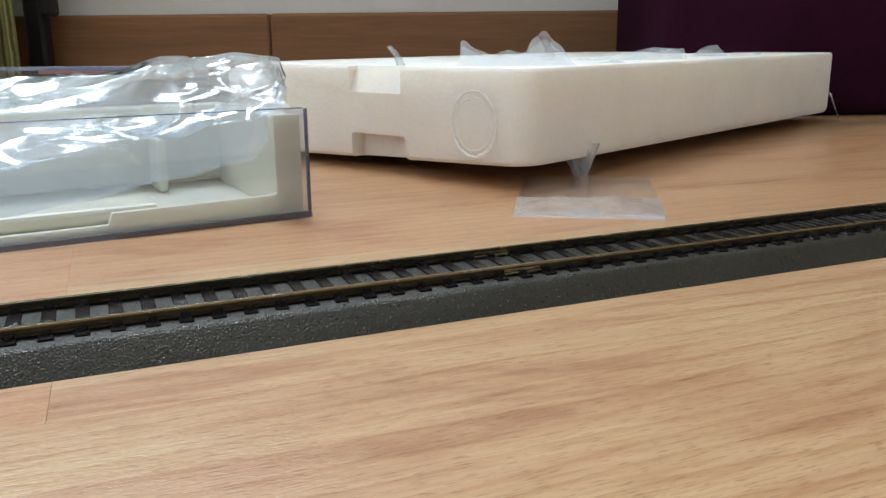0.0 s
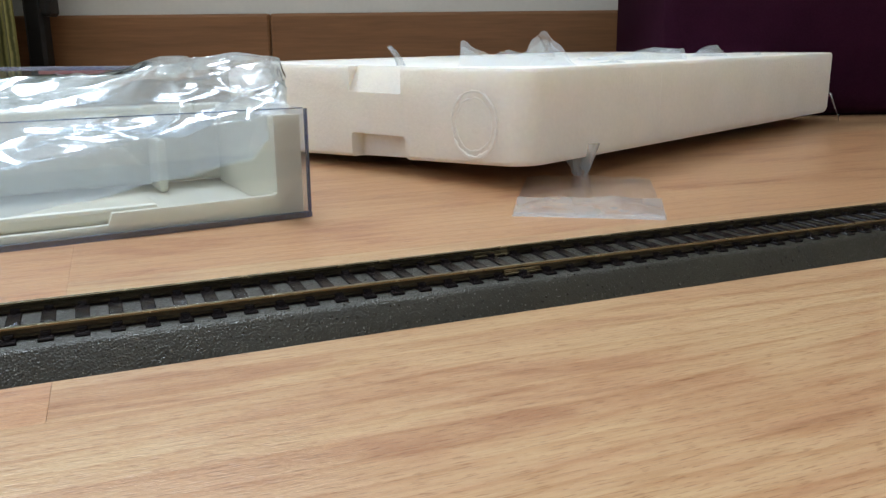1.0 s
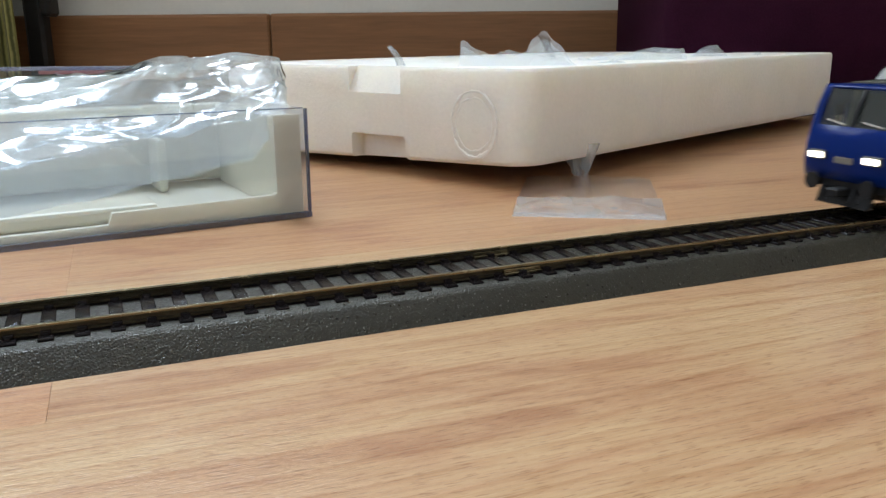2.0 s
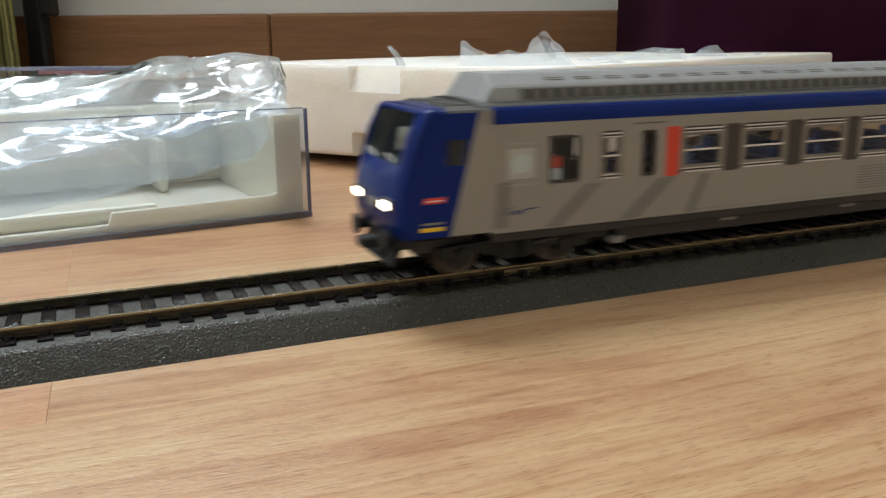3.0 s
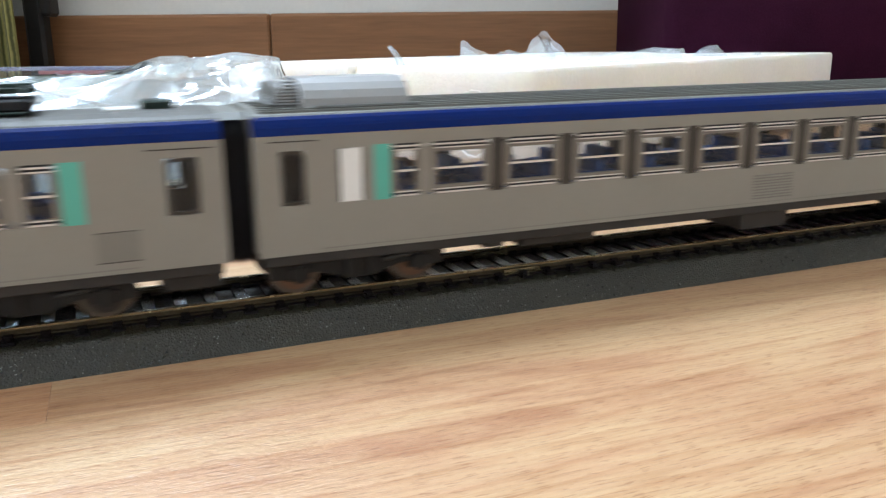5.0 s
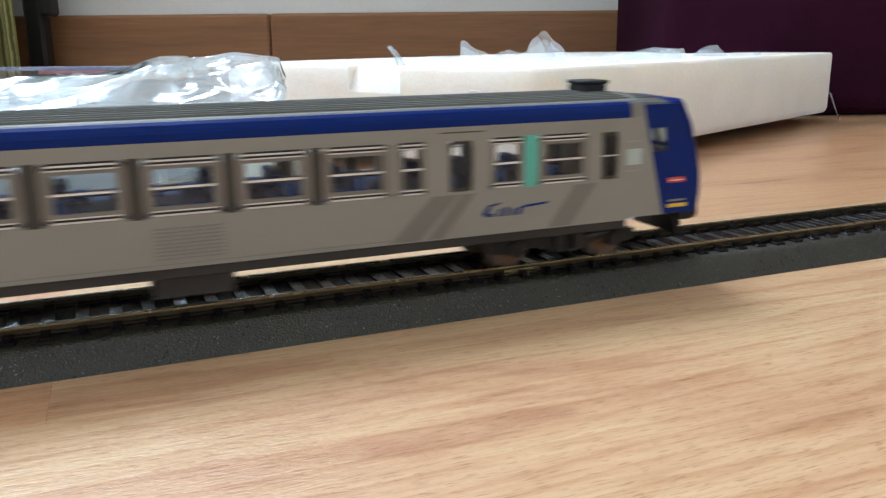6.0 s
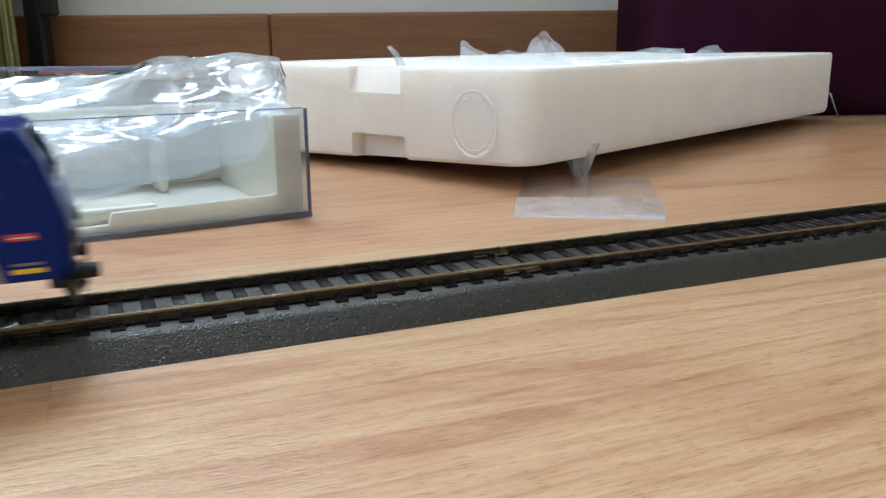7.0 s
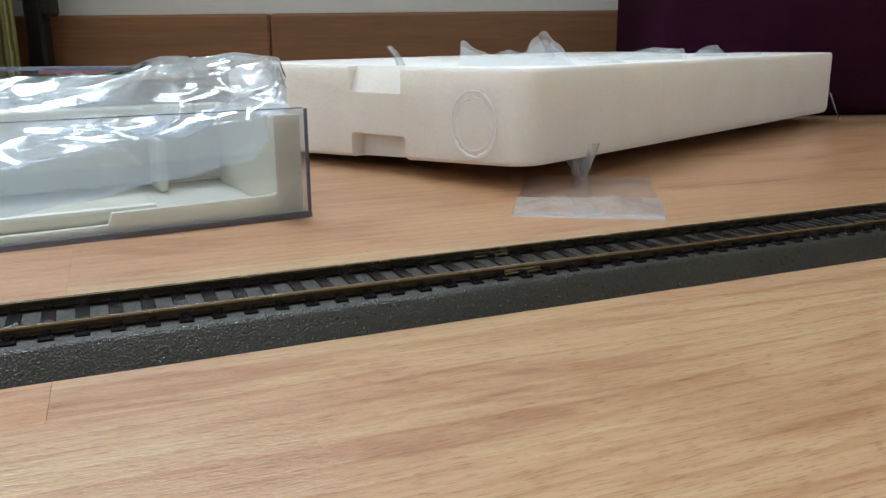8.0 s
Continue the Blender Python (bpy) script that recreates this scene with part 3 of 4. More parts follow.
def cab(parent, m, lit):
    """The sloped blue cab. m(x) maps the front car's lengthwise places to the car in hand."""
    bm = bmesh.new()
    grid = [[bm.verts.new((m(x + d * (0.6 if i < 1 else 1)), y, z if i else z - 0.02 * (y / 16.4) ** 2)) for y, d in CAB_Y] for i, (x, z) in enumerate(CAB)]
    for i in range(len(CAB) - 1):
        for j in range(len(CAB_Y) - 1):
            if 1 <= i <= 2 and 3 <= j <= 4:
                continue
            bm.faces.new((grid[i][j], grid[i][j + 1], grid[i + 1][j + 1], grid[i + 1][j]))
    front = part("cab_front", bm, M_BLUE, parent, "glossy blue sloped cab front", smooth=True)
    md = front.modifiers.new("thickness", "SOLIDIFY")
    md.thickness, md.offset = 0.0006, 0.0
    for s in (-1, 1):
        y0, y1 = sorted((s * (HALF - 0.9), s * HALF))
        bm = bmesh.new()
        levels = [18.9, 22.0, 23.6, 28.6, 31.0, 34.6, 40.2, 43.0, 45.9]
        for za, zb in zip(levels, levels[1:]):
            fa, fb, ea, eb = cab_x(za) + 2.4, cab_x(zb) + 2.4, cab_edge(za), cab_edge(zb)
            if za == 34.6:
                prism(bm, [(m(fa), za), (m(-58.2), za), (m(-57.6), zb), (m(fb), zb)], "y", y0, y1)
                prism(bm, [(m(-53.4), za), (m(ea), za), (m(eb), zb), (m(-53.0), zb)], "y", y0, y1)
            else:
                prism(bm, [(m(fa), za), (m(ea), za), (m(eb), zb), (m(fb), zb)], "y", y0, y1)
        bmesh.ops.remove_doubles(bm, verts=bm.verts, dist=0.001)
        side = part("cab_side", bm, M_BLUE, parent, "blue cab side")
        part("cab_window", prisms([(m(-58.2), 34.6), (m(-53.4), 34.6), (m(-53.0), 40.2), (m(-57.6), 40.2)], "y", s * (HALF - 0.6), s * (HALF - 0.3)), M_GLASS, side)
        decal(parent, "red_badge", [(m(-63.6), 26.6), (m(-58.6), 26.6), (m(-58.4), 27.9), (m(-63.3), 27.9)], s, M_RED, "small red badge with a pale line")
        decal(parent, "pale_line", [(m(-63.0), 27.05), (m(-59.2), 27.05), (m(-59.1), 27.3), (m(-62.9), 27.3)], s * 1.004, M_WHITE)
        decal(parent, "yellow_mark", [(m(-64.4), 20.4), (m(-58.8), 20.4), (m(-58.7), 21.3), (m(-64.3), 21.3)], s, M_YELLOW, "yellow marking bar")
        decal(parent, "pale_mark", [(m(-64.0), 21.9), (m(-58.9), 21.9), (m(-58.8), 22.4), (m(-63.9), 22.4)], s, M_STRIPE)
        # beige and grey strip behind the blue, up over the cant rail
        bm = bmesh.new()
        for za, zb in zip(levels, levels[1:]):
            prism(bm, [(m(cab_edge(za)), za), (m(-47.0), za), (m(-47.0), zb), (m(cab_edge(zb)), zb)], "y", y0, y1)
        bmesh.ops.remove_doubles(bm, verts=bm.verts, dist=0.001)
        part("side_end", bm, M_BEIGE, parent)
    # blue cab roof
    prof = [(-16.3, 45.8), (-15.8, 46.3), (-13, 46.9), (0, 47.3), (13, 46.9), (15.8, 46.3), (16.3, 45.8)]
    part("cab_roof", prisms(prof, "x", *sorted((m(-61.5), m(-57.6)))), M_BLUE, parent)
    prof = [(y, z + 0.08) for y, z in prof]
    part("cab_roof_deck", prisms(prof, "x", *sorted((m(-57.6), m(-47.0)))), M_ROOFDARK, parent)
    for y in (-11, -8.2, -5.4, -2.6, 2.6, 5.4, 8.2, 11):
        part("deck_rib", boxed(*sorted((m(-57.0), m(-50.4))), y - 0.35, y + 0.35, 46.9, 47.75 - 0.002 * y * y, 0.1), M_ROOF, parent)
    # windscreen in two panes with a post, wipers, cab floor and desk
    for y0, y1 in ((-12.6, -0.5), (0.5, 12.6)):
        bm = bmesh.new()
        vs = [bm.verts.new((m(x), y, z)) for x, y, z in ((-63.3, y0, 45.6), (-63.3, y1, 45.6), (-67.5, y1, 34.8), (-67.5, y0, 34.8))]
        bm.faces.new(vs)
        w = part("windscreen", bm, M_SCREEN, parent)
        md = w.modifiers.new("thickness", "SOLIDIFY")
        md.thickness = 0.0003
        part("wiper", rod(bmesh.new(), (m(-67.9), y0 + 2, 35.4), (m(-67.5), y0 + 9, 36.6), 0.18, 6), M_SILVER, w)
    part("windscreen_post", prisms([(m(-62.8), 45.7), (m(-63.5), 45.7), (m(-66.4), 40.6), (m(-67.9), 34.6), (m(-67.1), 34.6), (m(-65.6), 40.6)], "y", -0.5, 0.5), M_BLACK, parent)
    part("driver_desk", boxed(*sorted((m(-65.6), m(-59.5))), -12, 12, 30, 34.2, 0.6), M_INSIDE, parent)
    part("cab_bulkhead", boxed(*sorted((m(-49.8), m(-49.0))), -15.3, -3.0, 19, 46), M_INSIDE, parent)
    for s in (-1, 1):
        y = s * 9.9
        hous = part("lamp_housing", boxed(*sorted((m(-70.3), m(-68.9))), y - 3.3, y + 3.3, 24.6, 27.4, 0.3), M_ROOFDARK, parent)
        part("headlamp", boxed(*sorted((m(-70.7), m(-70.2))), y - 2.7, y + 2.7, 25.1, 26.8, 0.2), M_LAMP if lit else M_SCREEN, hous, "glowing warm headlamp" if lit else "unlit lamp glass")
        part("buffer", rod(rod(bmesh.new(), (m(-66), s * 10, 18.0), (m(-70.5), s * 10, 18.0), 1.3, 12), (m(-70.5), s * 10, 18.0), (m(-71.3), s * 10, 18.0), 2.5, 16), M_BLACK, parent)
    part("number_plate", boxed(*sorted((m(-70.25), m(-69.6))), -3.2, 3.2, 24.2, 26.0), M_STRIPE, parent)
    part("buffer_beam", boxed(*sorted((m(-68.2), m(-64.5))), -14.5, 14.5, 16.4, 19.0, 0.4), M_BLACK, parent)
    part("coupler", boxed(*sorted((m(-73.5), m(-66.5))), -2.2, 2.2, 14.6, 17.0, 0.4), M_BLACK, parent)
    bm = prisms([(m(-69.0), 11.4), (m(-67.6), 11.4), (m(-66.0), 16.4), (m(-67.2), 16.4)], "y", -9.5, 9.5)
    part("snow_plough", bm, M_BLACK, parent)
    bm = bmesh.new()
    for y in (-7, -4, 4, 7):
        rod(bm, (m(-68.5), y, 17), (m(-70.4), y, 13.2), 0.45, 6)
    part("hose", bm, M_BLACK, parent)


def under(parent, x0, x1, boxes):
    """Underframe plate with equipment boxes hanging from it."""
    part("floor_pan", boxed(x0, x1, -15.2, 15.2, 17.4, 19.2), M_UNDER, parent)
    for s in (-1, 1):
        y0, y1 = sorted((s * 14.6, s * 15.9))
        part("sole_bar", boxed(x0, x1, y0, y1, 16.2, Z0, 0.2), M_UNDER, parent)
    for a, b, z, d in boxes:
        part("equipment_box", boxed(a, b, -d, d, z, 17.4, 0.4), M_UNDER, parent)


def seats(parent, x0, x1, n, on=0):
    """Bench pairs on both sides of the aisle."""
    step = (x1 - x0) / n
    first_seat = None
    for k in range(n):
        x = x0 + (k + 0.5) * step
        for y in (-9.0, 9.0):
            if first_seat is None:
                bm = boxed(-1.3, 1.3, -5.2, 5.2, 28.6, 33.2, 0.7, 2)
                box(bm, -5.2, -1.3, -5.0, 5.0, 28.6, 30.6, 0.6)
                box(bm, 1.3, 5.2, -5.0, 5.0, 28.6, 30.6, 0.6)
                ob = first_seat = part("seat", bm, M_SEAT, parent, "dark blue double seat")
            else:
                ob = new("seat", first_seat.data)
                ob.parent = parent
            ob.location = (x * MM, y * MM, 0)
    part("seat_moulding", boxed(x0, x1 + on, -14.3, 14.3, 20.0, 28.6, 0.5), M_SEAT, parent, "dark blue moulded seat base")
    part("passenger_floor", boxed(x0 - 4, x1 + 4, -15.2, 15.2, 19.2, 20.0), M_INSIDE, parent)


def grille(parent, x0, x1, s, z0=20.4, z1=26.4, n=9):
    y = s * HALF
    for k in range(n):
        z = lerp(z0, z1, k / (n - 1))
        part("slat", prisms([(y - s * 0.3, z - 0.17), (y + s * 0.10, z - 0.17), (y + s * 0.03, z + 0.15), (y - s * 0.3, z + 0.15)], "x", x0, x1), M_LIVERY, parent)


def thin_line(parent, x0, x1, z, s, mat=None):
    y = s * HALF
    part("seam", boxed(x0, x1, *sorted((y - s * 0.1, y + s * 0.05)), z - 0.13, z + 0.13), mat or M_PANEL, parent)


def livery(parent, strokes, s):
    """Grey slanted strokes low on the side near the cab."""
    for a, w, za, zb, lean in strokes:
        decal(parent, "livery_stroke", [(a, za), (a + w, za), (a + w + lean, zb), (a + lean, zb)], s, M_LIVERY, "warm grey slanted livery stroke")


def emblem(parent, x, z, k, s):
    """A blue script-like emblem of slanted strokes and a tail."""
    mark = decal(parent, "blue_emblem", [(x, z + 1.0 * k), (x + 1.2 * k, z + 0.2 * k), (x + 3.0 * k, z + 0.3 * k), (x + 2.6 * k, z + 1.0 * k), (x + 1.6 * k, z + 1.1 * k),
                                         (x + 2.4 * k, z + 2.6 * k), (x + 4.6 * k, z + 3.0 * k), (x + 4.4 * k, z + 3.4 * k), (x + 1.6 * k, z + 2.9 * k)], s, M_BLUE, "blue script-like emblem")
    for a, w, h in ((3.6, 0.9, 1.9), (5.2, 1.0, 2.2), (7.0, 0.9, 1.7), (8.6, 1.1, 2.0)):
        o = decal(mark, "stroke", [(x + a * k, z + 0.2 * k), (x + (a + w) * k, z + 0.2 * k), (x + (a + w + 0.7) * k, z + h * k), (x + (a + 0.7) * k, z + h * k)], s, M_BLUE)
    decal(mark, "tail", [(x + 10.2 * k, z + 1.7 * k), (x + 16.8 * k, z + 2.2 * k), (x + 16.8 * k, z + 2.7 * k), (x + 10.6 * k, z + 2.3 * k)], s, M_BLUE)


def set_down(parent):
    """Moves the parts so that the car's origin lies on the rail head."""
    for o in parent.children:
        if not o.name.startswith(("wheelset", "bogie")):
            o.location.z -= RAIL_Z * MM


def front_car():
    car = thing("motor_railcar", pose(0, 0, RAIL_Z * MM), "grey-beige and blue model railcar with a pantograph", "model train", "two-car train")
    wide = [(3.8, 18.0), (22.6, 38.4), (43.0, 59.2), (63.1, 79.1), (83.2, 99.0), (100.9, 116.3), (118.4, 134.2), (136.3, 151.2)]
    half = [(153.0, 159.7)]
    for s in (-1, 1):
        side_walls(car, -47.0, 189.2, wide + half + [(-32.7, -24.3), (-19.0, -12.6), (-7.2, -3.0), (178.3, 184.4)], s)
        for a, b in wide + half:
            window(car, a, b, s, thin=0.4 if s > 0 else 1.3 if b - a > 9 else 0.7)
        window(car, -19.0, -12.6, s, r=1.0, thin=0.8)
        for a, b in ((-32.7, -24.3), (-7.2, -3.0), (178.3, 184.4)):
            door_window(car, a, b, s)
        for (_, a), (b, _) in zip(wide, wide[1:]):
            decal(car, "window_panel", [(a + 0.02, 28.5), (b - 0.02, 28.5), (b - 0.02, 40.3), (a + 0.02, 40.3)], s, M_PANEL, "dark taupe panel between windows")
        decal(car, "red_panel", [(-0.1, 28.3), (3.75, 28.3), (3.75, 40.4), (-0.1, 40.4)], s, M_RED, "red class panel")
        decal(car, "mint_panel", [(159.8, 28.6), (163.7, 28.6), (163.7, 40.3), (159.8, 40.3)], s, M_MINT, "mint green class panel")
        decal(car, "region_panel", [(-43.2, 30.6), (-36.4, 30.6), (-36.4, 37.4), (-43.2, 37.4)], s, M_PALE, "pale region emblem panel")
        decal(car, "emblem", [(-41.6, 31.6), (-38.0, 32.2), (-37.6, 35.6), (-40.4, 36.4), (-42.2, 34.4)], s * 1.004, M_CYAN)
        for z in (29.2, 38.6):
            thin_line(car, -43.6, -36.0, z, s, M_FAIRING)
        livery(car, ((-46.6, 3.4, 19.6, 30.0, 0.8), (-33.5, 5.0, 18.7, 28.2, 10.5), (-13.0, 5.5, 18.7, 28.2, 11.0), (6.2, 3.2, 18.7, 28.2, 4.5)), s)
        for a, b in ((64.7, 77.4), (84.3, 97.8)):
            grille(car, a, b, s)
        decal(car, "hatch", [(164.9, 20.8), (172.6, 20.8), (172.6, 26.6), (164.9, 26.6)], s, M_STRIPE, "closed square hatch")
        for z in (20.8, 26.6):
            thin_line(car, 164.9, 172.6, z, s)
        for x in (164.9, 172.6):
            thin_line(car, x - 0.1, x + 0.1, 23.7, s, M_STRIPE)
        emblem(car, -44.6, 22.3, 0.55, s)
        thin_line(car, -10.0, -0.6, 41.6, s)
        thin_line(car, 175.0, 187.4, 41.6, s)
        thin_line(car, 10, 172, 19.3, s, M_STRIPE)
    blue_band(car, -47.0, 189.2)
    roof_shell(car, -50.0, 189.2, M_ROOFDARK, False)
    cab(car, lambda x: x, True)
    for s in (-1, 1):
        part("pale_strip", prisms([(-50.0, 43.2), (-47.0, 43.2), (-47.0, 46.2), (-49.4, 46.2)], "y", *sorted((s * 15.8, s * (HALF + 0.04)))), M_STRIPE, car)
    # roof fairing
    prof = [(-11.8, 47.4), (-11.2, 50.6), (-10.6, 51.2), (-7.2, 53.4), (-6.4, 53.7), (6.4, 53.7), (7.2, 53.4), (10.6, 51.2), (11.2, 50.6), (11.8, 47.4)]
    bm = bmesh.new()
    ends = []
    for x, k in ((-48.4, 0.0), (-44.4, 1.0), (128.7, 1.0)):
        ends.append([bm.verts.new((x + (0 if k else 0.08 * abs(y)), y * (1 if k else 0.98), z if k else 47.2 + (z - 47.4) * 0.12)) for y, z in prof])
    for a, b in zip(ends, ends[1:]):
        for i in range(len(prof)):
            bm.faces.new((a[i], b[i], b[(i + 1) % len(prof)], a[(i + 1) % len(prof)]))
    bm.faces.new(ends[0])
    bm.faces.new(ends[-1][::-1])
    fair = part("roof_fairing", bm, M_FAIRING, car, "long light grey roof fairing")
    for s in (-1, 1):
        part("louvre_band", prisms([(s * 11.75, 47.9), (s * 11.4, 50.2), (s * 11.5, 50.25), (s * 11.9, 47.9)], "x", -38, 128.5), M_LOUVRE, fair, "dark louvred band")
        x = -36.0
        while x < 127:
            part("louvre", prisms([(s * 11.8, 48.1), (s * 11.45, 50.1), (s * 11.6, 50.1), (s * 12.0, 48.1)], "x", x, x + 1.2), M_UNDER, fair)
            x += 3.6
        x = -30.0
        while x < 124:
            for k in range(2):
                z = 51.95 + 0.45 * k
                y = lerp(10.6, 7.2, (z - 51.2) / 2.2)
                part("slot", boxed(x, x + 4.6, *sorted((s * (y - 0.15), s * (y + 0.12))), z, z + 0.14), M_SURROUND, fair)
            x += 8.1
    # pantograph, folded
    pan = part("pantograph", boxed(139, 155, -8, 8, 48.4, 49.0, 0.2), M_PANTO, car, "folded dark green pantograph")
    for s in (-1, 1):
        part("lower_arm", rod(bmesh.new(), (154, s * 5.0, 49.8), (132, s * 3.6, 51.9), 0.6), M_PANTO, pan)
        part("upper_arm", rod(bmesh.new(), (130.5, s * 2.8, 53.0), (157, s * 2.8, 53.5), 0.8), M_PANTO, pan)
        part("brace", rod(rod(bmesh.new(), (131.5, s * 3.2, 48.6), (139, s * 3.2, 51.3), 0.5), (131, s * 3, 51.9), (131, s * 3, 53.0), 0.5), M_PANTO, pan)
    part("cross_bar", rod(bmesh.new(), (131.4, -4.6, 52.2), (131.4, 4.6, 52.2), 0.55), M_PANTO, pan)
    bm = bmesh.new()
    for x in (150.5, 155.5):
        rod(bm, (x, -10.5, 53.3), (x, 10.5, 53.3), 0.45)
        for s in (-1, 1):
            rod(bm, (x, s * 10.5, 53.3), (x, s * 13, 51.9), 0.4)
    box(bm, 148.5, 157.5, -4.5, 4.5, 52.2, 53.3, 0.2)
    part("collector_head", bm, M_PANTO, pan)
    bm = bmesh.new()
    for x in (141, 153):
        for s in (-1, 1):
            rod(bm, (x, s * 6.5, 47.6), (x, s * 6.5, 48.6), 1.1, 12)
    box(bm, 147.5, 157, -7, 7, 48.9, 51.2, 0.4)
    part("insulator", bm, M_BLACK, pan)
    bm = rod(bmesh.new(), (157, 2, 52.6), (172, 4, 48.0), 0.22, 6)
    part("cable", bm, M_SILVER, car)
    part("roof_box", boxed(176, 182, -3, 4, 47.9, 50.0, 0.4), M_PANTO, car)
    part("roof_plate", boxed(169, 175, -4, 2, 48.0, 48.7, 0.2), M_WHITE, car)
    under(car, -47, 188, [(-12, 126, 12.8, 14.2), (-22, -13, 13.6, 12.5), (176, 188, 12.6, 13.0), (-64, -56, 14.0, 11.0)])
    for x in (-14, 118):
        part("pale_step", boxed(x, x + 3.4, -15.6, -12.5, 12.6, 14.2, 0.2), M_STRIPE, car)
    for x in (20, 62, 96, 104):
        part("pale_plate", boxed(x, x + 5, -14.5, -14.15, 15.0, 15.7), M_STRIPE, car)
    seats(car, 2, 158, 11)
    part("white_cab_kit", boxed(-31.0, -26.4, -12.0, -7, 20, 31.6, 0.4), M_WHITE, car)
    part("red_cab_kit", boxed(-31.0, -26.4, -12.0, -7, 31.6, 34.4, 0.4), M_RED, car)
    part("end_wall", boxed(188.3, 189.2, -15.4, 15.4, 19, 46.6), M_BEIGE, car)
    set_down(car)
    bogie(car, -39.5, 27, M_DARKWHEEL)
    bogie(car, 152.0, 27, M_DARKWHEEL)
    return car


def rear_car():
    car = thing("trailer_railcar", pose(0, 0, RAIL_Z * MM), "grey-beige and blue model railcar with a ribbed grey roof", "model train", "two-car train")

    def m(x):
        return 384.0 - x
    half = [(223.6, 230.5), (372.2, 378.9)]
    wide = [(232.2, 247.2), (250.0, 264.9), (267.9, 282.9), (285.6, 300.6), (303.6, 318.4), (321.2, 336.1), (338.7, 353.6), (356.0, 370.6)]
    extra = [(394.0, 402.5), (406.1, 419.6)]
    for s in (-1, 1):
        side_walls(car, 195.0, m(-47.0), wide + half + extra + [(200.2, 205.3), (212.1, 217.6), (384.2, 389.8), (423.1, 427.6)], s)
        for a, b in wide + half + extra:
            window(car, a, b, s, thin=0.4 if s > 0 else 1.3 if b - a > 9 else 0.7)
        for a, b in ((200.2, 205.3), (384.2, 389.8), (423.1, 427.6)):
            door_window(car, a, b, s)
        decal(car, "blank_panel", [(212.6, 28.8), (217.2, 28.8), (217.2, 39.8), (212.6, 39.8)], s, M_WHITE, "blanked pale window")
        thin_line(car, 423.1, 427.6, 34.4, s, M_SILVER)
        for (_, a), (b, _) in zip(wide, wide[1:]):
            decal(car, "window_panel", [(a + 0.02, 28.5), (b - 0.02, 28.5), (b - 0.02, 40.3), (a + 0.02, 40.3)], s, M_PANEL, "dark taupe panel between windows")
        for a, b in ((219.9, 223.5), (402.6, 406.0)):
            decal(car, "mint_panel", [(a, 28.6), (b, 28.6), (b, 40.3), (a, 40.3)], s, M_MINT, "mint green class panel")
        livery(car, ((370.5, 6.5, 18.7, 28.2, 9.5), (379.0, 3.6, 18.7, 28.2, 8.0), (409.0, 6.0, 18.7, 28.2, 7.0)), s)
        grille(car, 322.4, 335.5, s)
        emblem(car, 392.0, 22.2, 1.0, s)
        decal(car, "region_panel", [(430.2, 31.8), (434.2, 31.8), (434.2, 35.6), (430.2, 35.6)], s, M_CYAN, "pale emblem panel")
        for z in (30.4, 37.4):
            thin_line(car, 429.8, 434.0, z, s, M_FAIRING)
        thin_line(car, 198.0, 208.0, 41.8, s)
        thin_line(car, 382.0, 392.5, 41.8, s)
        thin_line(car, 208, 372, 19.3, s, M_STRIPE)
        part("pale_strip", prisms([(m(-50.0), 43.2), (m(-47.0), 43.2), (m(-47.0), 46.2), (m(-49.4), 46.2)], "y", *sorted((s * 15.8, s * (HALF + 0.04)))), M_STRIPE, car)
    blue_band(car, 195.0, m(-47.0))
    roof_shell(car, 195.0, m(-50.0), M_ROOF, True)
    cab(car, m, False)
    # slatted roof housing near the gangway: a barrel with louvred ends
    prof = []
    for i in range(13):
        a = radians(180 * i / 12)
        prof.append((11.5 * math.cos(a) * (1.0 if i not in (0, 12) else 1.0), 48.0 + 5.8 * min(1.0, math.sin(a) * 1.15)))
    hous = part("roof_housing", prisms(prof, "x", 206.5, 230.0), M_FAIRING, car, "light grey barrel-shaped roof housing")
    prof2 = [(y * 0.8, 48.0 + (z - 48.0) * 0.85) for y, z in prof]
    part("louvred_end", prisms(prof2, "x", 201.5, 206.5), M_LOUVRE, hous, "louvred sloping end")
    for k in range(8):
        z = 48.6 + k * 0.6
        y = 9.4 * math.sqrt(max(0.03, 1 - ((z - 48.0) / 5.6) ** 2))
        part("slat", boxed(200.2 + k * 0.55, 206.6, -y, y, z, z + 0.26), M_FAIRING, hous)
    x = 208.0
    while x < 229:
        for s in (-1, 1):
            part("slot", boxed(x, x + 2.2, *sorted((s * 7.3, s * 8.1)), 52.35, 52.6), M_LOUVRE, hous)
        x += 3.4
    part("housing_foot", boxed(209, 232, -12.6, 12.6, 47.2, 48.3, 0.3), M_ROOFDARK, car)
    bm = boxed(425.6, 432.2, -3.8, 3.8, 48.2, 50.3, 0.4)
    box(bm, 425.2, 432.6, -4.1, 4.1, 50.3, 51.2, 0.3)
    part("roof_vent", bm, M_BLACK, car)
    under(car, 196, m(-47), [(246.5, 252, 14.6, 13.6), (256.5, 277, 13.6, 13.0), (321.4, 337.4, 11.6, 14.2)])
    seats(car, 226, 372, 10, 50)
    for x in (386, 398, 412):
        part("seat", boxed(x - 1.3, x + 1.3, -13.6, 13.6, 28.6, 32.6, 0.7, 2), M_SEAT, car, "dark blue bench seat")
    part("end_wall", boxed(195.0, 195.9, -15.4, 15.4, 19, 46.6), M_BEIGE, car)
    # bellows between the cars
    bm = bmesh.new()
    rings = []
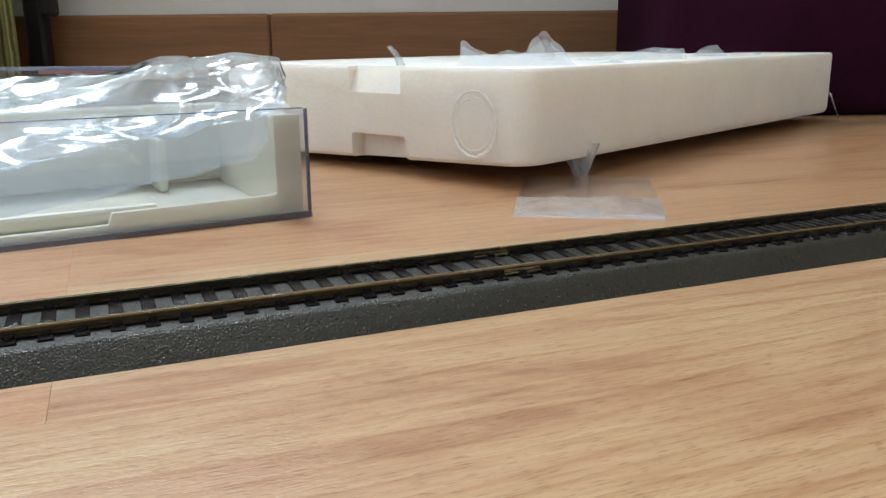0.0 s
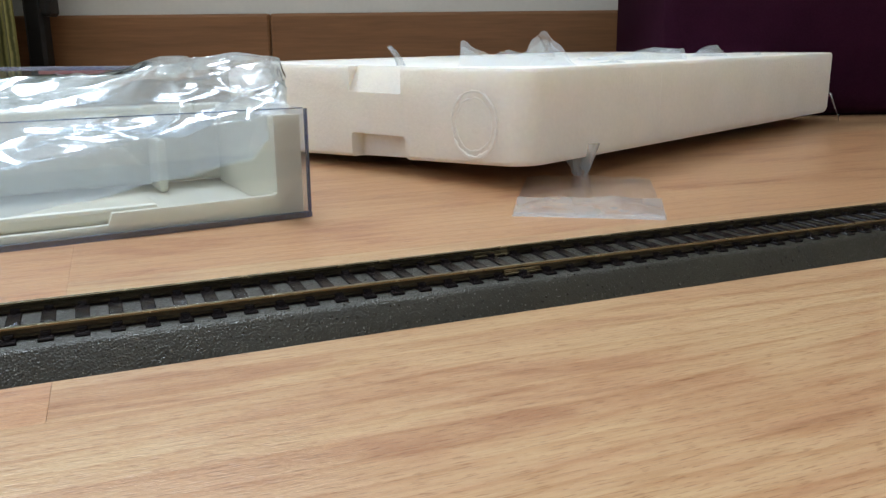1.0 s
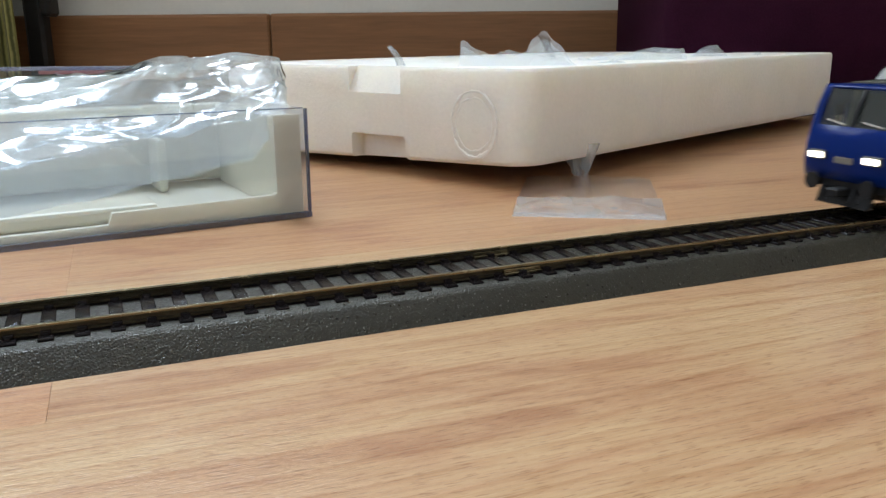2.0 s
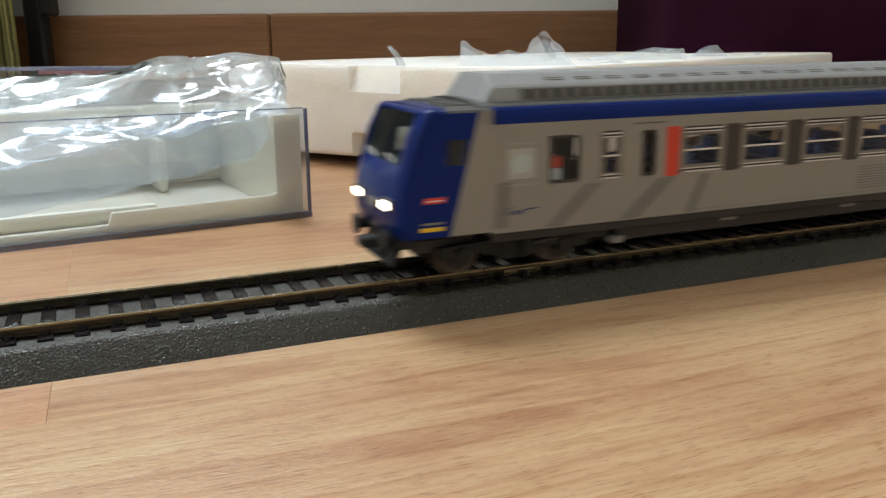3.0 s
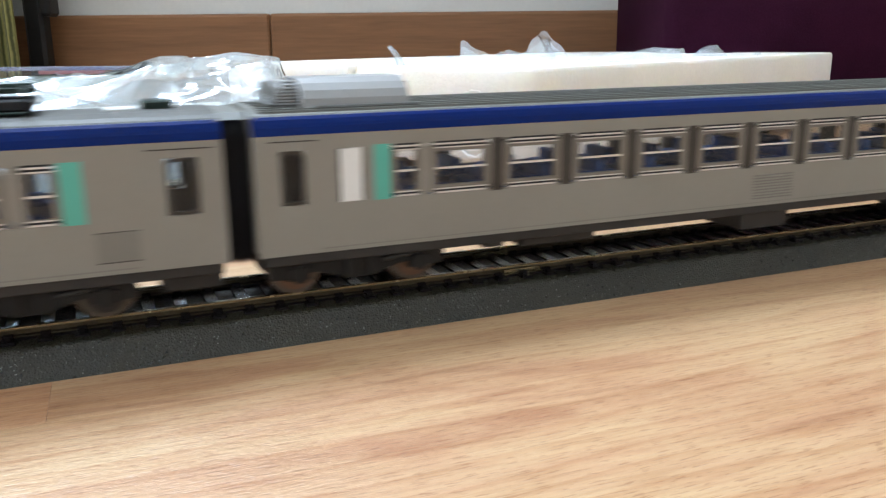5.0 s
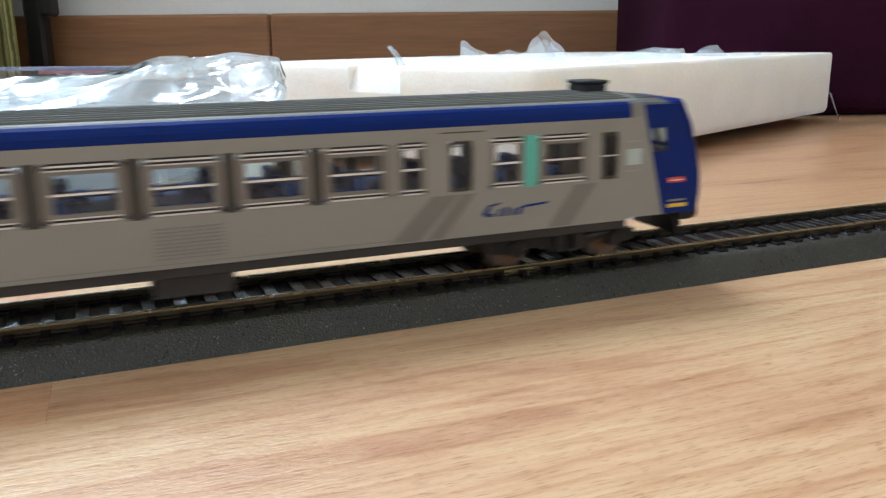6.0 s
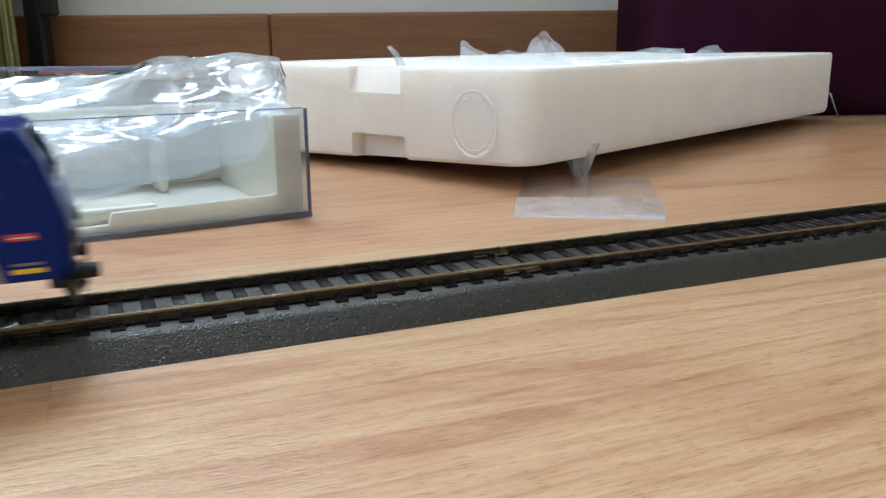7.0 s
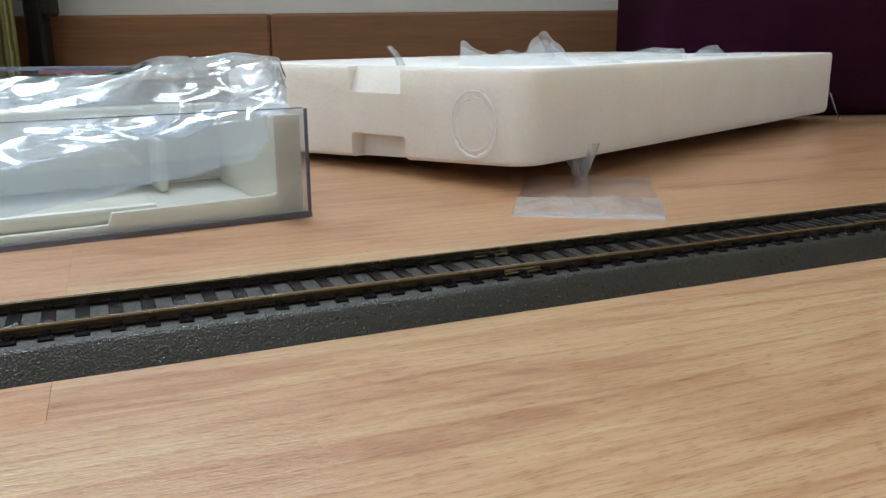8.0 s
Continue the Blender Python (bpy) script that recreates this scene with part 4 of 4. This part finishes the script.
    for k in range(11):
        d = 0.0 if k % 2 else 0.9
        rings.append([bm.verts.new((189.6 + k * 0.525, y, z)) for y, z in rounded(-13.6 + d, 13.6 - d, 16.5 + d, 46.2 - d, 3, 5)])
    for a, b in zip(rings, rings[1:]):
        for i in range(len(a)):
            bm.faces.new((a[i], a[(i + 1) % len(a)], b[(i + 1) % len(a)], b[i]))
    bm.faces.new(rings[0][::-1])
    bm.faces.new(rings[-1])
    part("gangway_bellows", bm, M_BLACK, car, "black corrugated gangway bellows")
    part("gangway_roof", prisms([(-12, 46.2), (-10, 47.6), (10, 47.6), (12, 46.2)], "x", 189.5, 194.8), M_ROOF, car)
    set_down(car)
    bogie(car, 217.0, 27, M_WHEEL)
    bogie(car, 415.6, 27, M_WHEEL)
    return car


motor_car = front_car()
trailer_car = rear_car()

# ---- boxes and wrappings behind the track ----
def storage_box():
    """Clear plastic box on its long edge with a cream insert."""
    box_pose = pose(0.0687, 0.1066, 0, 0, 0, 6.6)
    th = thing("display_box", box_pose, "clear plastic model box with a cream moulded insert", "storage box")
    L, D, Hh = 330.0, 92.0, 38.6
    shell = part("front_wall", boxed(-L, 0, 0, 1.2, 0, Hh, 0.3), M_BOX, th)
    part("side_wall", boxed(-1.2, 0, 1.2, D, 0, Hh, 0.3), M_BOX, th)
    part("back_wall", boxed(-L, -1.2, D - 1.2, D, 1.2, Hh, 0.3), M_BOX, th)
    part("bottom", boxed(-L, -1.2, 1.2, D - 1.2, 0, 1.2), M_BOX, th)
    part("bottom_rim", boxed(-L - 0.5, 0.6, -0.7, 0.5, 0, 2.3, 0.3), M_BOXEDGE, shell, "bluish moulded rim")
    part("corner_rim", boxed(-0.5, 0.5, -0.5, 1.2, 2.3, Hh, 0.25), M_BOXEDGE, shell)
    part("top_rim", boxed(-L, -1, 0.1, 1.0, Hh, Hh + 0.3, 0.1), M_BOXEDGE, shell)
    # insert: a stepped tray seen through the front
    bm = bmesh.new()
    front = [(-L + 4, 1.8), (-1.6, 1.8), (-1.6, 36.4), (-11, 36.4), (-11, 9.4), (-12, 8.7), (-66, 8.0), (-67.5, 4.2), (-L + 4, 3.2)]
    prism(bm, front, "y", 2.5, 5.0)
    ins = part("insert", bm, M_CREAM, th, "cream vacuum-formed insert")
    part("insert_floor", boxed(-L + 4, -2.5, 5.0, D - 4, 1.6, 3.0, 0.2), M_CREAM, ins)
    part("insert_back", boxed(-L + 4, -6, D - 12, D - 4, 4, 36, 1.5, 2), M_CREAM, ins)
    part("insert_end", boxed(-11, -2, 5.0, D - 12, 2.8, 36, 0.6, 2), M_CREAM, ins)
    part("insert_rib", boxed(-40, -36, 62, D - 12, 3, 24, 1.5, 2), M_CREAM, ins)
    part("insert_ledge", boxed(-180, -50, 10, 30, 3, 8.5, 1.5, 2), M_CREAM, ins)
    return th


storage_box()


def crease(q):
    """Sharp ridges with smooth flanks between them."""
    return 1.0 - 2.4 * abs(noise.noise(q))


NODES = {}


def facets(x, y, seed):
    """Flat three-cornered facets between lattice points of random height, 0 to 1."""
    i, j = math.floor(x), math.floor(y)
    fx, fy = x - i, y - j

    def h(a, b):
        key = (i + a, j + b, seed)
        if key not in NODES:
            NODES[key] = random.Random(key[0] * 7919 + key[1] * 104729 + int(seed * 1000)).random()
        return NODES[key]
    if (i + j) % 2:
        if fx + fy < 1:
            return h(0, 0) + (h(1, 0) - h(0, 0)) * fx + (h(0, 1) - h(0, 0)) * fy
        return h(1, 1) + (h(0, 1) - h(1, 1)) * (1 - fx) + (h(1, 0) - h(1, 1)) * (1 - fy)
    if fx > fy:
        return h(0, 0) + (h(1, 0) - h(0, 0)) * fx + (h(1, 1) - h(1, 0)) * fy
    return h(0, 0) + (h(0, 1) - h(0, 0)) * fy + (h(1, 1) - h(0, 1)) * fx


def film(name, label, m, us, vs, height, mat, seed, wrinkle, nu=150, nv=70, category="plastic bag", calm=0.0, reach=1.0, grain=1.0):
    """A crumpled plastic bag: two creased skins over a rectangle of the local plane; height(u, v, skin) lifts it."""
    th = thing(name, m, label, category)
    for skin in (0, 1):
        bm = bmesh.new()
        grid = []
        for i in range(nu + 1):
            row = []
            for j in range(nv + 1):
                u, v = lerp(us[0], us[1], i / nu), lerp(vs[0], vs[1], j / nv)
                p = Vector(height(u, v, skin))
                q = Vector((p.x + 0.5 * p.z, 0.9 * p.y - 0.5 * p.x * calm, p.z - 0.35 * p.x)) * 0.023 + Vector((seed, skin * 3.1, 0))
                q = q + 0.35 * noise.noise_vector(q * 0.9)
                w = noise.noise_vector(q * 1.4)
                x, y = (u + 0.45 * v * reach) / (30 * grain) + 0.6 * w.x, (v * reach - 0.15 * u) / (23 * grain) + 0.6 * w.y
                fold = 1.15 * facets(x, y, seed + skin) + 0.26 * facets(x * 2.3 + 9, y * 2.1, seed + skin) + 0.35 * crease(q) - 0.3
                slack = 1.0 - calm * (1.0 - min(1.0, max(0.0, (v - 0.08) / 0.25)))
                p += Vector((0.2, -0.5, 0.8)) * (fold - 0.7) * wrinkle * slack
                row.append(bm.verts.new(p))
            grid.append(row)
        for i in range(nu):
            for j in range(nv):
                bm.faces.new((grid[i][j], grid[i + 1][j], grid[i + 1][j + 1], grid[i][j + 1]))
        ob = part("skin", bm, mat, th)
        for p in ob.data.polygons:
            p.use_smooth = True
    return th


def along(u, stops):
    for (ua, za), (ub, zb) in zip(stops, stops[1:]):
        if u <= ub:
            k = min(1, max(0, (u - ua) / (ub - ua)))
            return lerp(za, zb, k * k * (3 - 2 * k))
    return stops[-1][1]


def over_box(u, v, skin):
    """u along the box (0 at its end), v from the straight hem behind the front wall (0) up over a ledge to the crest and down the back (1)."""
    low = along(u, [(-300, 3.5), (-180, 4.0), (-98, 9.0), (-76, 11.4), (-46, 16.3), (-19, 20.8), (-10, 28), (-3.5, 38.5)])
    top = along(u, [(-300, 45), (-103, 47.2), (-92, 47.6), (-85, 49), (-76, 51.2), (-62, 52), (-54, 53), (-39, 53.5), (-36, 55), (-22, 56.8), (-10, 54.6), (-6.5, 52.6), (-3.5, 45)])
    rise = along(v, [(0, 0), (0.2, 0.40), (0.42, 0.60), (0.62, 0.9), (0.75, 1.0), (1.0, 0.78)])
    depth = along(v, [(0, 7.0), (0.2, 9.5), (0.42, 27), (0.62, 38), (0.75, 48), (1.0, 74)])
    return (u + 0.28 * (min(depth, 48) - 7), depth + 2.0 * skin, lerp(low, top, rise) + 1.2 * skin * math.sin(v * math.pi))


film("crumpled_bag", "crumpled clear plastic bag stuffed into the clear box", pose(0.0687, 0.1066, 0, 0, 0, 6.6), (-300, -3.5), (0, 1), over_box, M_FILM, 4.2, 9.0, 260, 130, calm=0.88, reach=105)

lid = thing("box_lid", room_pose(-0.29, 0.47, 0), "clear plastic box lid with a bluish rim standing behind", "box lid")
part("lid_front", boxed(-160, 124, 0, 1.2, 0, 46.5, 0.3), M_BOX, lid)
part("lid_end", boxed(122.8, 124, 1.2, 60, 0, 46.5, 0.3), M_BOX, lid)
part("lid_rim", boxed(-160, 124, -0.6, 1.4, 46.5, 48.8, 0.4), M_LIDRIM, lid, "bluish rim")
part("lid_label", boxed(66, 103, 1.5, 1.8, 44.5, 48.6), M_FADED, lid, "faded red print")

# ---- polystyrene tray ----
TRAY = pose(0.1602, 0.1150, 0, 0, 0, 25.0)


def tray():
    """Moulded polystyrene tray: rounded corners, notches in the end, a round sprue mark, a smaller foot."""
    th = thing("polystyrene_tray", TRAY, "white expanded polystyrene packing tray with rounded corners", "packing tray")
    L, D, lo, hi, r = 371.0, 215.0, 10.0, 49.6, 12.0
    out = rounded(0, L, 0, D, r, 6)
    bm = bmesh.new()
    inset = 9
    inn = rounded(inset, L - inset, inset, D - inset, r - inset / 2, 6)
    e = 1.6
    levels = [([(lerp(x, L / 2, 0.004 + 0.008), lerp(y, D / 2, 0.012)) for x, y in out], lo), ([(lerp(x, L / 2, 0.002), lerp(y, D / 2, 0.004)) for x, y in out], lo + e),
              (out, lo + 4), (out, hi - e), ([(lerp(x, L / 2, 0.004), lerp(y, D / 2, 0.008)) for x, y in out], hi),
              (inn, hi), (inn, hi - 0.5)]
    rings = [[bm.verts.new((x, y, z - (0.037 * y + 0.0054 * x if z < lo + 10 else 0))) for x, y in o] for o, z in levels]
    n = len(out)
    for a, b in zip(rings, rings[1:]):
        for i in range(n):
            bm.faces.new((a[i], a[(i + 1) % n], b[(i + 1) % n], b[i]))
    bm.faces.new(rings[0][::-1])
    bm.faces.new(rings[-1])
    body = part("body", bm, M_STYRO, th, smooth=True)
    cut = bmesh.new()
    prism(cut, [(-6, 37.4), (0, 37.4), (6.5, hi + 0.5), (6.5, hi + 6), (-6, hi + 6)], "y", 71, 106)
    box(cut, -6, 8.0, 68.5, 105, lo - 14, 18.0, 1.5, 2)
    cutter = part("notch_shape", cut, M_STYRO, None)
    dg = bpy.context.evaluated_depsgraph_get()
    md = body.modifiers.new("notches", "BOOLEAN")
    md.object, md.solver = cutter, "EXACT"
    cutter.parent = th
    bpy.context.view_layer.update()
    dg = bpy.context.evaluated_depsgraph_get()
    cutm = bpy.data.meshes.new_from_object(body.evaluated_get(dg))
    body.modifiers.clear()
    body.data = cutm
    bpy.data.objects.remove(cutter)
    # raised sprue ring on the end face
    bm = bmesh.new()
    for big, fat in ((13.2, 0.75), (10.6, 0.32)):
        loops = []
        for i in range(80):
            a = 2 * math.pi * i / 80
            d = Vector((math.cos(a) * 3, math.sin(a) * 3, big))
            w = big + 0.5 * noise.noise(d)
            t = max(0.12, fat * (1.0 + 1.3 * noise.noise(d * 1.7) + 0.5 * noise.noise(d * 4.1)))
            loops.append([bm.verts.new((-t * math.sin(k * math.pi / 3) * 0.8, 27.5 + 0.94 * (w + t * math.cos(k * math.pi / 3)) * math.cos(a),
                                        26.2 + 1.06 * (w + t * math.cos(k * math.pi / 3)) * math.sin(a))) for k in range(6)])
        for a, b in zip(loops, loops[1:] + loops[:1]):
            for k in range(6):
                bm.faces.new((a[k], a[(k + 1) % 6], b[(k + 1) % 6], b[k]))
    part("sprue_ring", bm, M_BEAD, th, smooth=True)
    part("mould_seam", boxed(111, 111.5, -0.04, 0.3, lo + 3, hi - 2), M_BEAD, th)
    return th


tray()


def flat_bag(u, v, skin):
    edge = min(u, 54 - u, v, 84 - v)
    return (u, v, 0.6 + skin * (0.5 + 2.6 * min(1, max(0, edge / 10))) + 0.3 * math.sin(u * 0.3))


flat = film("flat_bag", "flat clear plastic bag lying on the floor under the tray", pose(0.1336, 0.0758, 0, 0, 0, -32.3), (0, 54), (0, 84), flat_bag, M_FILMTHIN, 9.1, 1.2, 60, 60)


bm = bmesh.new()
rows = []
for i in range(41):
    u = 0.8 + 52.4 * i / 40
    rows.append([bm.verts.new((u, 0.5 + j * 1.7 + 2.0 * noise.noise(Vector((u * 0.09, j * 0.2, 2))), 4.2 + 1.2 * noise.noise(Vector((u * 0.07, j * 0.12, 8))) - 0.28 * (10 - j))) for j in range(11)])
for a, b in zip(rows, rows[1:]):
    for j in range(10):
        bm.faces.new((a[j], b[j], b[j + 1], a[j + 1]))
part("folded_flap", bm, M_SEAL, flat, "whitish creased flap", smooth=True)
part("seal_band", boxed(0.5, 53.5, -1.5, 5.0, 0.5, 0.7, 0.05), M_SEAL, flat, "whitish heat-sealed edge")


def on_tray(x, y, z, turn=0):
    return TRAY @ pose(x * MM, y * MM, z * MM, 0, 0, turn)


def standing_film(name, label, m, stops, lean, seed):
    """Two creased sheets of film that stand up from the tray; stops give the top edge along u."""
    def shape(u, v, skin):
        h = along(u, stops) * (1.0 if skin == 0 else 0.8)
        sway = 4.0 * noise.noise(Vector((u * 0.11, skin * 5.0, seed)))
        return (u + lean * v * v * h / 10, (6 if skin else 0) + sway - 3.0 * v, h * v)
    return film(name, label, m, (stops[0][0], stops[-1][0]), (0, 1), shape, M_TUFT, seed, 3.2, 90, 30, reach=16, grain=0.28)


standing_film("bag_peak", "crumpled clear film poking from the tray", on_tray(40, 34, 47.3, -47),
              [(-27, 3), (-23, 13), (-17, 9), (-11, 7), (-6, 9), (4, 8), (9, 13), (15, 17), (20, 12), (26, 3)], -2.5, 2.2)
standing_film("bag_ridge", "crumpled clear film poking from the tray", on_tray(154, 40, 47.3, -47), [(-36, 1), (-30, 3), (-20, 5), (-8, 4), (4, 7), (18, 9), (25, 7), (28, 1.5)], 1.0, 5.7)
standing_film("bag_fold", "crumpled clear film poking from the tray", on_tray(248, 40, 47.3, -47), [(-12, 1), (-6, 7), (2, 8), (8, 6), (13, 1)], 0.5, 7.9)



standing_film("bag_tip", "small tip of clear film on the tray rim", on_tray(302, 30, 47.6, -47), [(-4, 0.5), (-1, 2.5), (1, 4.2), (4, 0.5)], 0.3, 3.3)
standing_film("bag_scrap", "low scrap of clear film on the tray rim", on_tray(98, 22, 47.6, -47), [(-9, 0.5), (-4, 2.4), (3, 3.4), (9, 0.6)], 0.6, 8.8)


def strip_film(name, label, m, points, width):
    """A narrow curled ribbon of film through points of the local xz plane."""
    th = thing(name, m, label, "film strip")
    bm = bmesh.new()
    n = len(points)
    rows = [[bm.verts.new((x - width / 2 * (1 - 0.8 * i / n), 0, z)), bm.verts.new((x + width / 2 * (1 - 0.8 * i / n), 0.8, z + 0.4))] for i, (x, z) in enumerate(points)]
    for a, b in zip(rows, rows[1:]):
        bm.faces.new((a[0], b[0], b[1], a[1]))
    ob = part("ribbon", bm, M_TUFT, th, smooth=True)
    md = ob.modifiers.new("thickness", "SOLIDIFY")
    md.thickness = 0.0002
    return th


strip_film("film_strip", "curled clear film strip against the tray end", on_tray(374, 8, 0, -50), [(0, 20), (3, 21.5), (6, 20), (8, 15), (10.5, 9), (13, 4), (13.5, 0.2)], 3)
film("bag_twist", "small twist of clear film hanging under the tray edge", on_tray(44, 4, 0, -47), (-8, 9), (0, 1),
     lambda u, v, skin: (u * (1.0 - 0.72 * v) + 2.0 * v, 3.0 * math.sin(u * 0.5 + skin) * (1 - 0.5 * v), lerp(14.5, 0.8, v)), M_SEAL, 6.3, 5.0, 30, 24, reach=16, grain=0.3)
strip_film("film_spike", "pointed scrap of clear film on the tray rim", on_tray(16, 84, 45.2, -48), [(0, 0), (-1.5, 4), (-3, 8), (-5, 11), (-7, 13)], 5)

# ---- purple upholstery and curtain ----
sofa = thing("sofa", room_pose(0.0, 0.652, 0), "dark purple fabric sofa front standing on the floor", "sofa")
bm = boxed(0.172, 1.45, 0.0, 0.20, 0.0, 0.36, 0.015, 3)
part("base", bm, M_PURPLE, sofa, scale=1, smooth=True)
part("cushion", boxed(0.176, 1.445, 0.01, 0.20, 0.362, 0.48, 0.04, 4), M_PURPLE, sofa, scale=1, smooth=True)

curt = thing("curtain", room_pose(-0.475, 0.785, 0), "green striped cloth curtain reaching the floor", "curtain")
bm = bmesh.new()
pts = []
for i in range(81):
    x = -0.34 + 0.428 * i / 80
    pts.append((x, 0.010 * math.sin(i * 1.25) + 0.004 * math.sin(i * 2.9)))
pts += [(x, y + 0.004) for x, y in reversed(pts)]
prism(bm, pts, "z", 0.005, 0.60)
part("cloth", bm, M_GREEN, curt, scale=1)
post = thing("dark_post", room_pose(-0.384, 0.83, 0), "dark lacquered post beside the curtain", "post")
part("shaft", boxed(-0.014, 0.004, -0.010, 0.010, 0, 0.6, 0.003), M_DARKPOST, post, scale=1)
part("cap", boxed(0.002, 0.013, -0.012, 0.012, 0.086, 0.6, 0.003), M_DARKPOST, post, scale=1)

# ---- floor planks ----
floor = structure("floor", boxed(A0 - T, A1 + T, B0 - T, WALL_B + T, -0.03, -0.008), M_SUB, "beech-look laminate floor in long boards", base)
STRIP, BOARD = 0.0890, 0.985
plank_mesh = {}
TO_ROOM = base.inverted()


def plank(x0, y0, mat):
    """One printed strip of the laminate with a hairline joint; cut off where it meets a wall."""
    m = pose(-0.0115, 0.0, 0, 0, 0, -1.3) @ pose(x0, y0, 0)
    ends = [TO_ROOM @ m @ Vector((x, y, 0)) for x in (0, BOARD) for y in (0, STRIP)]
    if max(p.x for p in ends) < A0 or min(p.x for p in ends) > A1 or max(p.y for p in ends) < B0 or min(p.y for p in ends) > WALL_B:
        return
    inside = all(A0 < p.x < A1 and B0 < p.y < WALL_B for p in ends)
    if not inside or mat.name not in plank_mesh:
        bm = boxed(0.00003, BOARD - 0.00003, 0.00002, STRIP - 0.00002, -0.008, 0.0)
        if not inside:
            back = m.inverted() @ base
            for p, n in (((A0, 0, 0), (-1, 0, 0)), ((A1, 0, 0), (1, 0, 0)), ((0, B0, 0), (0, -1, 0)), ((0, WALL_B, 0), (0, 1, 0))):
                bmesh.ops.bisect_plane(bm, geom=bm.verts[:] + bm.edges[:] + bm.faces[:], plane_co=back @ Vector(p), plane_no=back.to_3x3() @ Vector(n), clear_outer=True)
            if not bm.faces:
                bm.free()
                return
        ob = part("plank", bm, mat, floor, scale=1)
        if inside:
            plank_mesh[mat.name] = ob
    else:
        ob = new("plank", plank_mesh[mat.name].data)
        ob.parent = floor
    ob.matrix_parent_inverse = base.inverted()
    ob.matrix_basis = m


rng = random.Random(5)
for k in range(-46, 26):
    shift = 0.0 if k in (0, 1) else rng.uniform(0.25, 0.9)
    for n in range(-4, 4):
        mat = rng.choice((M_FLOOR, M_FLOOR, M_FLOOR_PINK, M_FLOOR_LIGHT))
        if (k, n) == (0, 0):
            mat = M_FLOOR_LIGHT
        elif (k, n) == (1, 0) or (k, n) == (0, -1):
            mat = M_FLOOR_PINK
        elif k == -1:
            mat = M_FLOOR
        plank(n * BOARD + shift, -0.038 + k * STRIP, mat)


# ---- what moves ----
def motions():
    def run(t):
        return 0.5694 - SPEED * t + 0.0021 * max(0.0, t - 6.1)
    rows = [(k * 0.25, pose(run(k * 0.25), 0, RAIL_Z * MM)) for k in range(33)]
    walk(motor_car, rows)
    walk(trailer_car, rows)
    for ws in WHEELS:
        p = ws.matrix_basis.translation.copy()
        turns = []
        for k in range(241):
            t = k / 30
            angle = -math.degrees(SPEED * t / 0.0052) % 360
            turns.append((t, pose(p.x, p.y, p.z, 0, angle, 0)))
        walk(ws, turns)


motions()
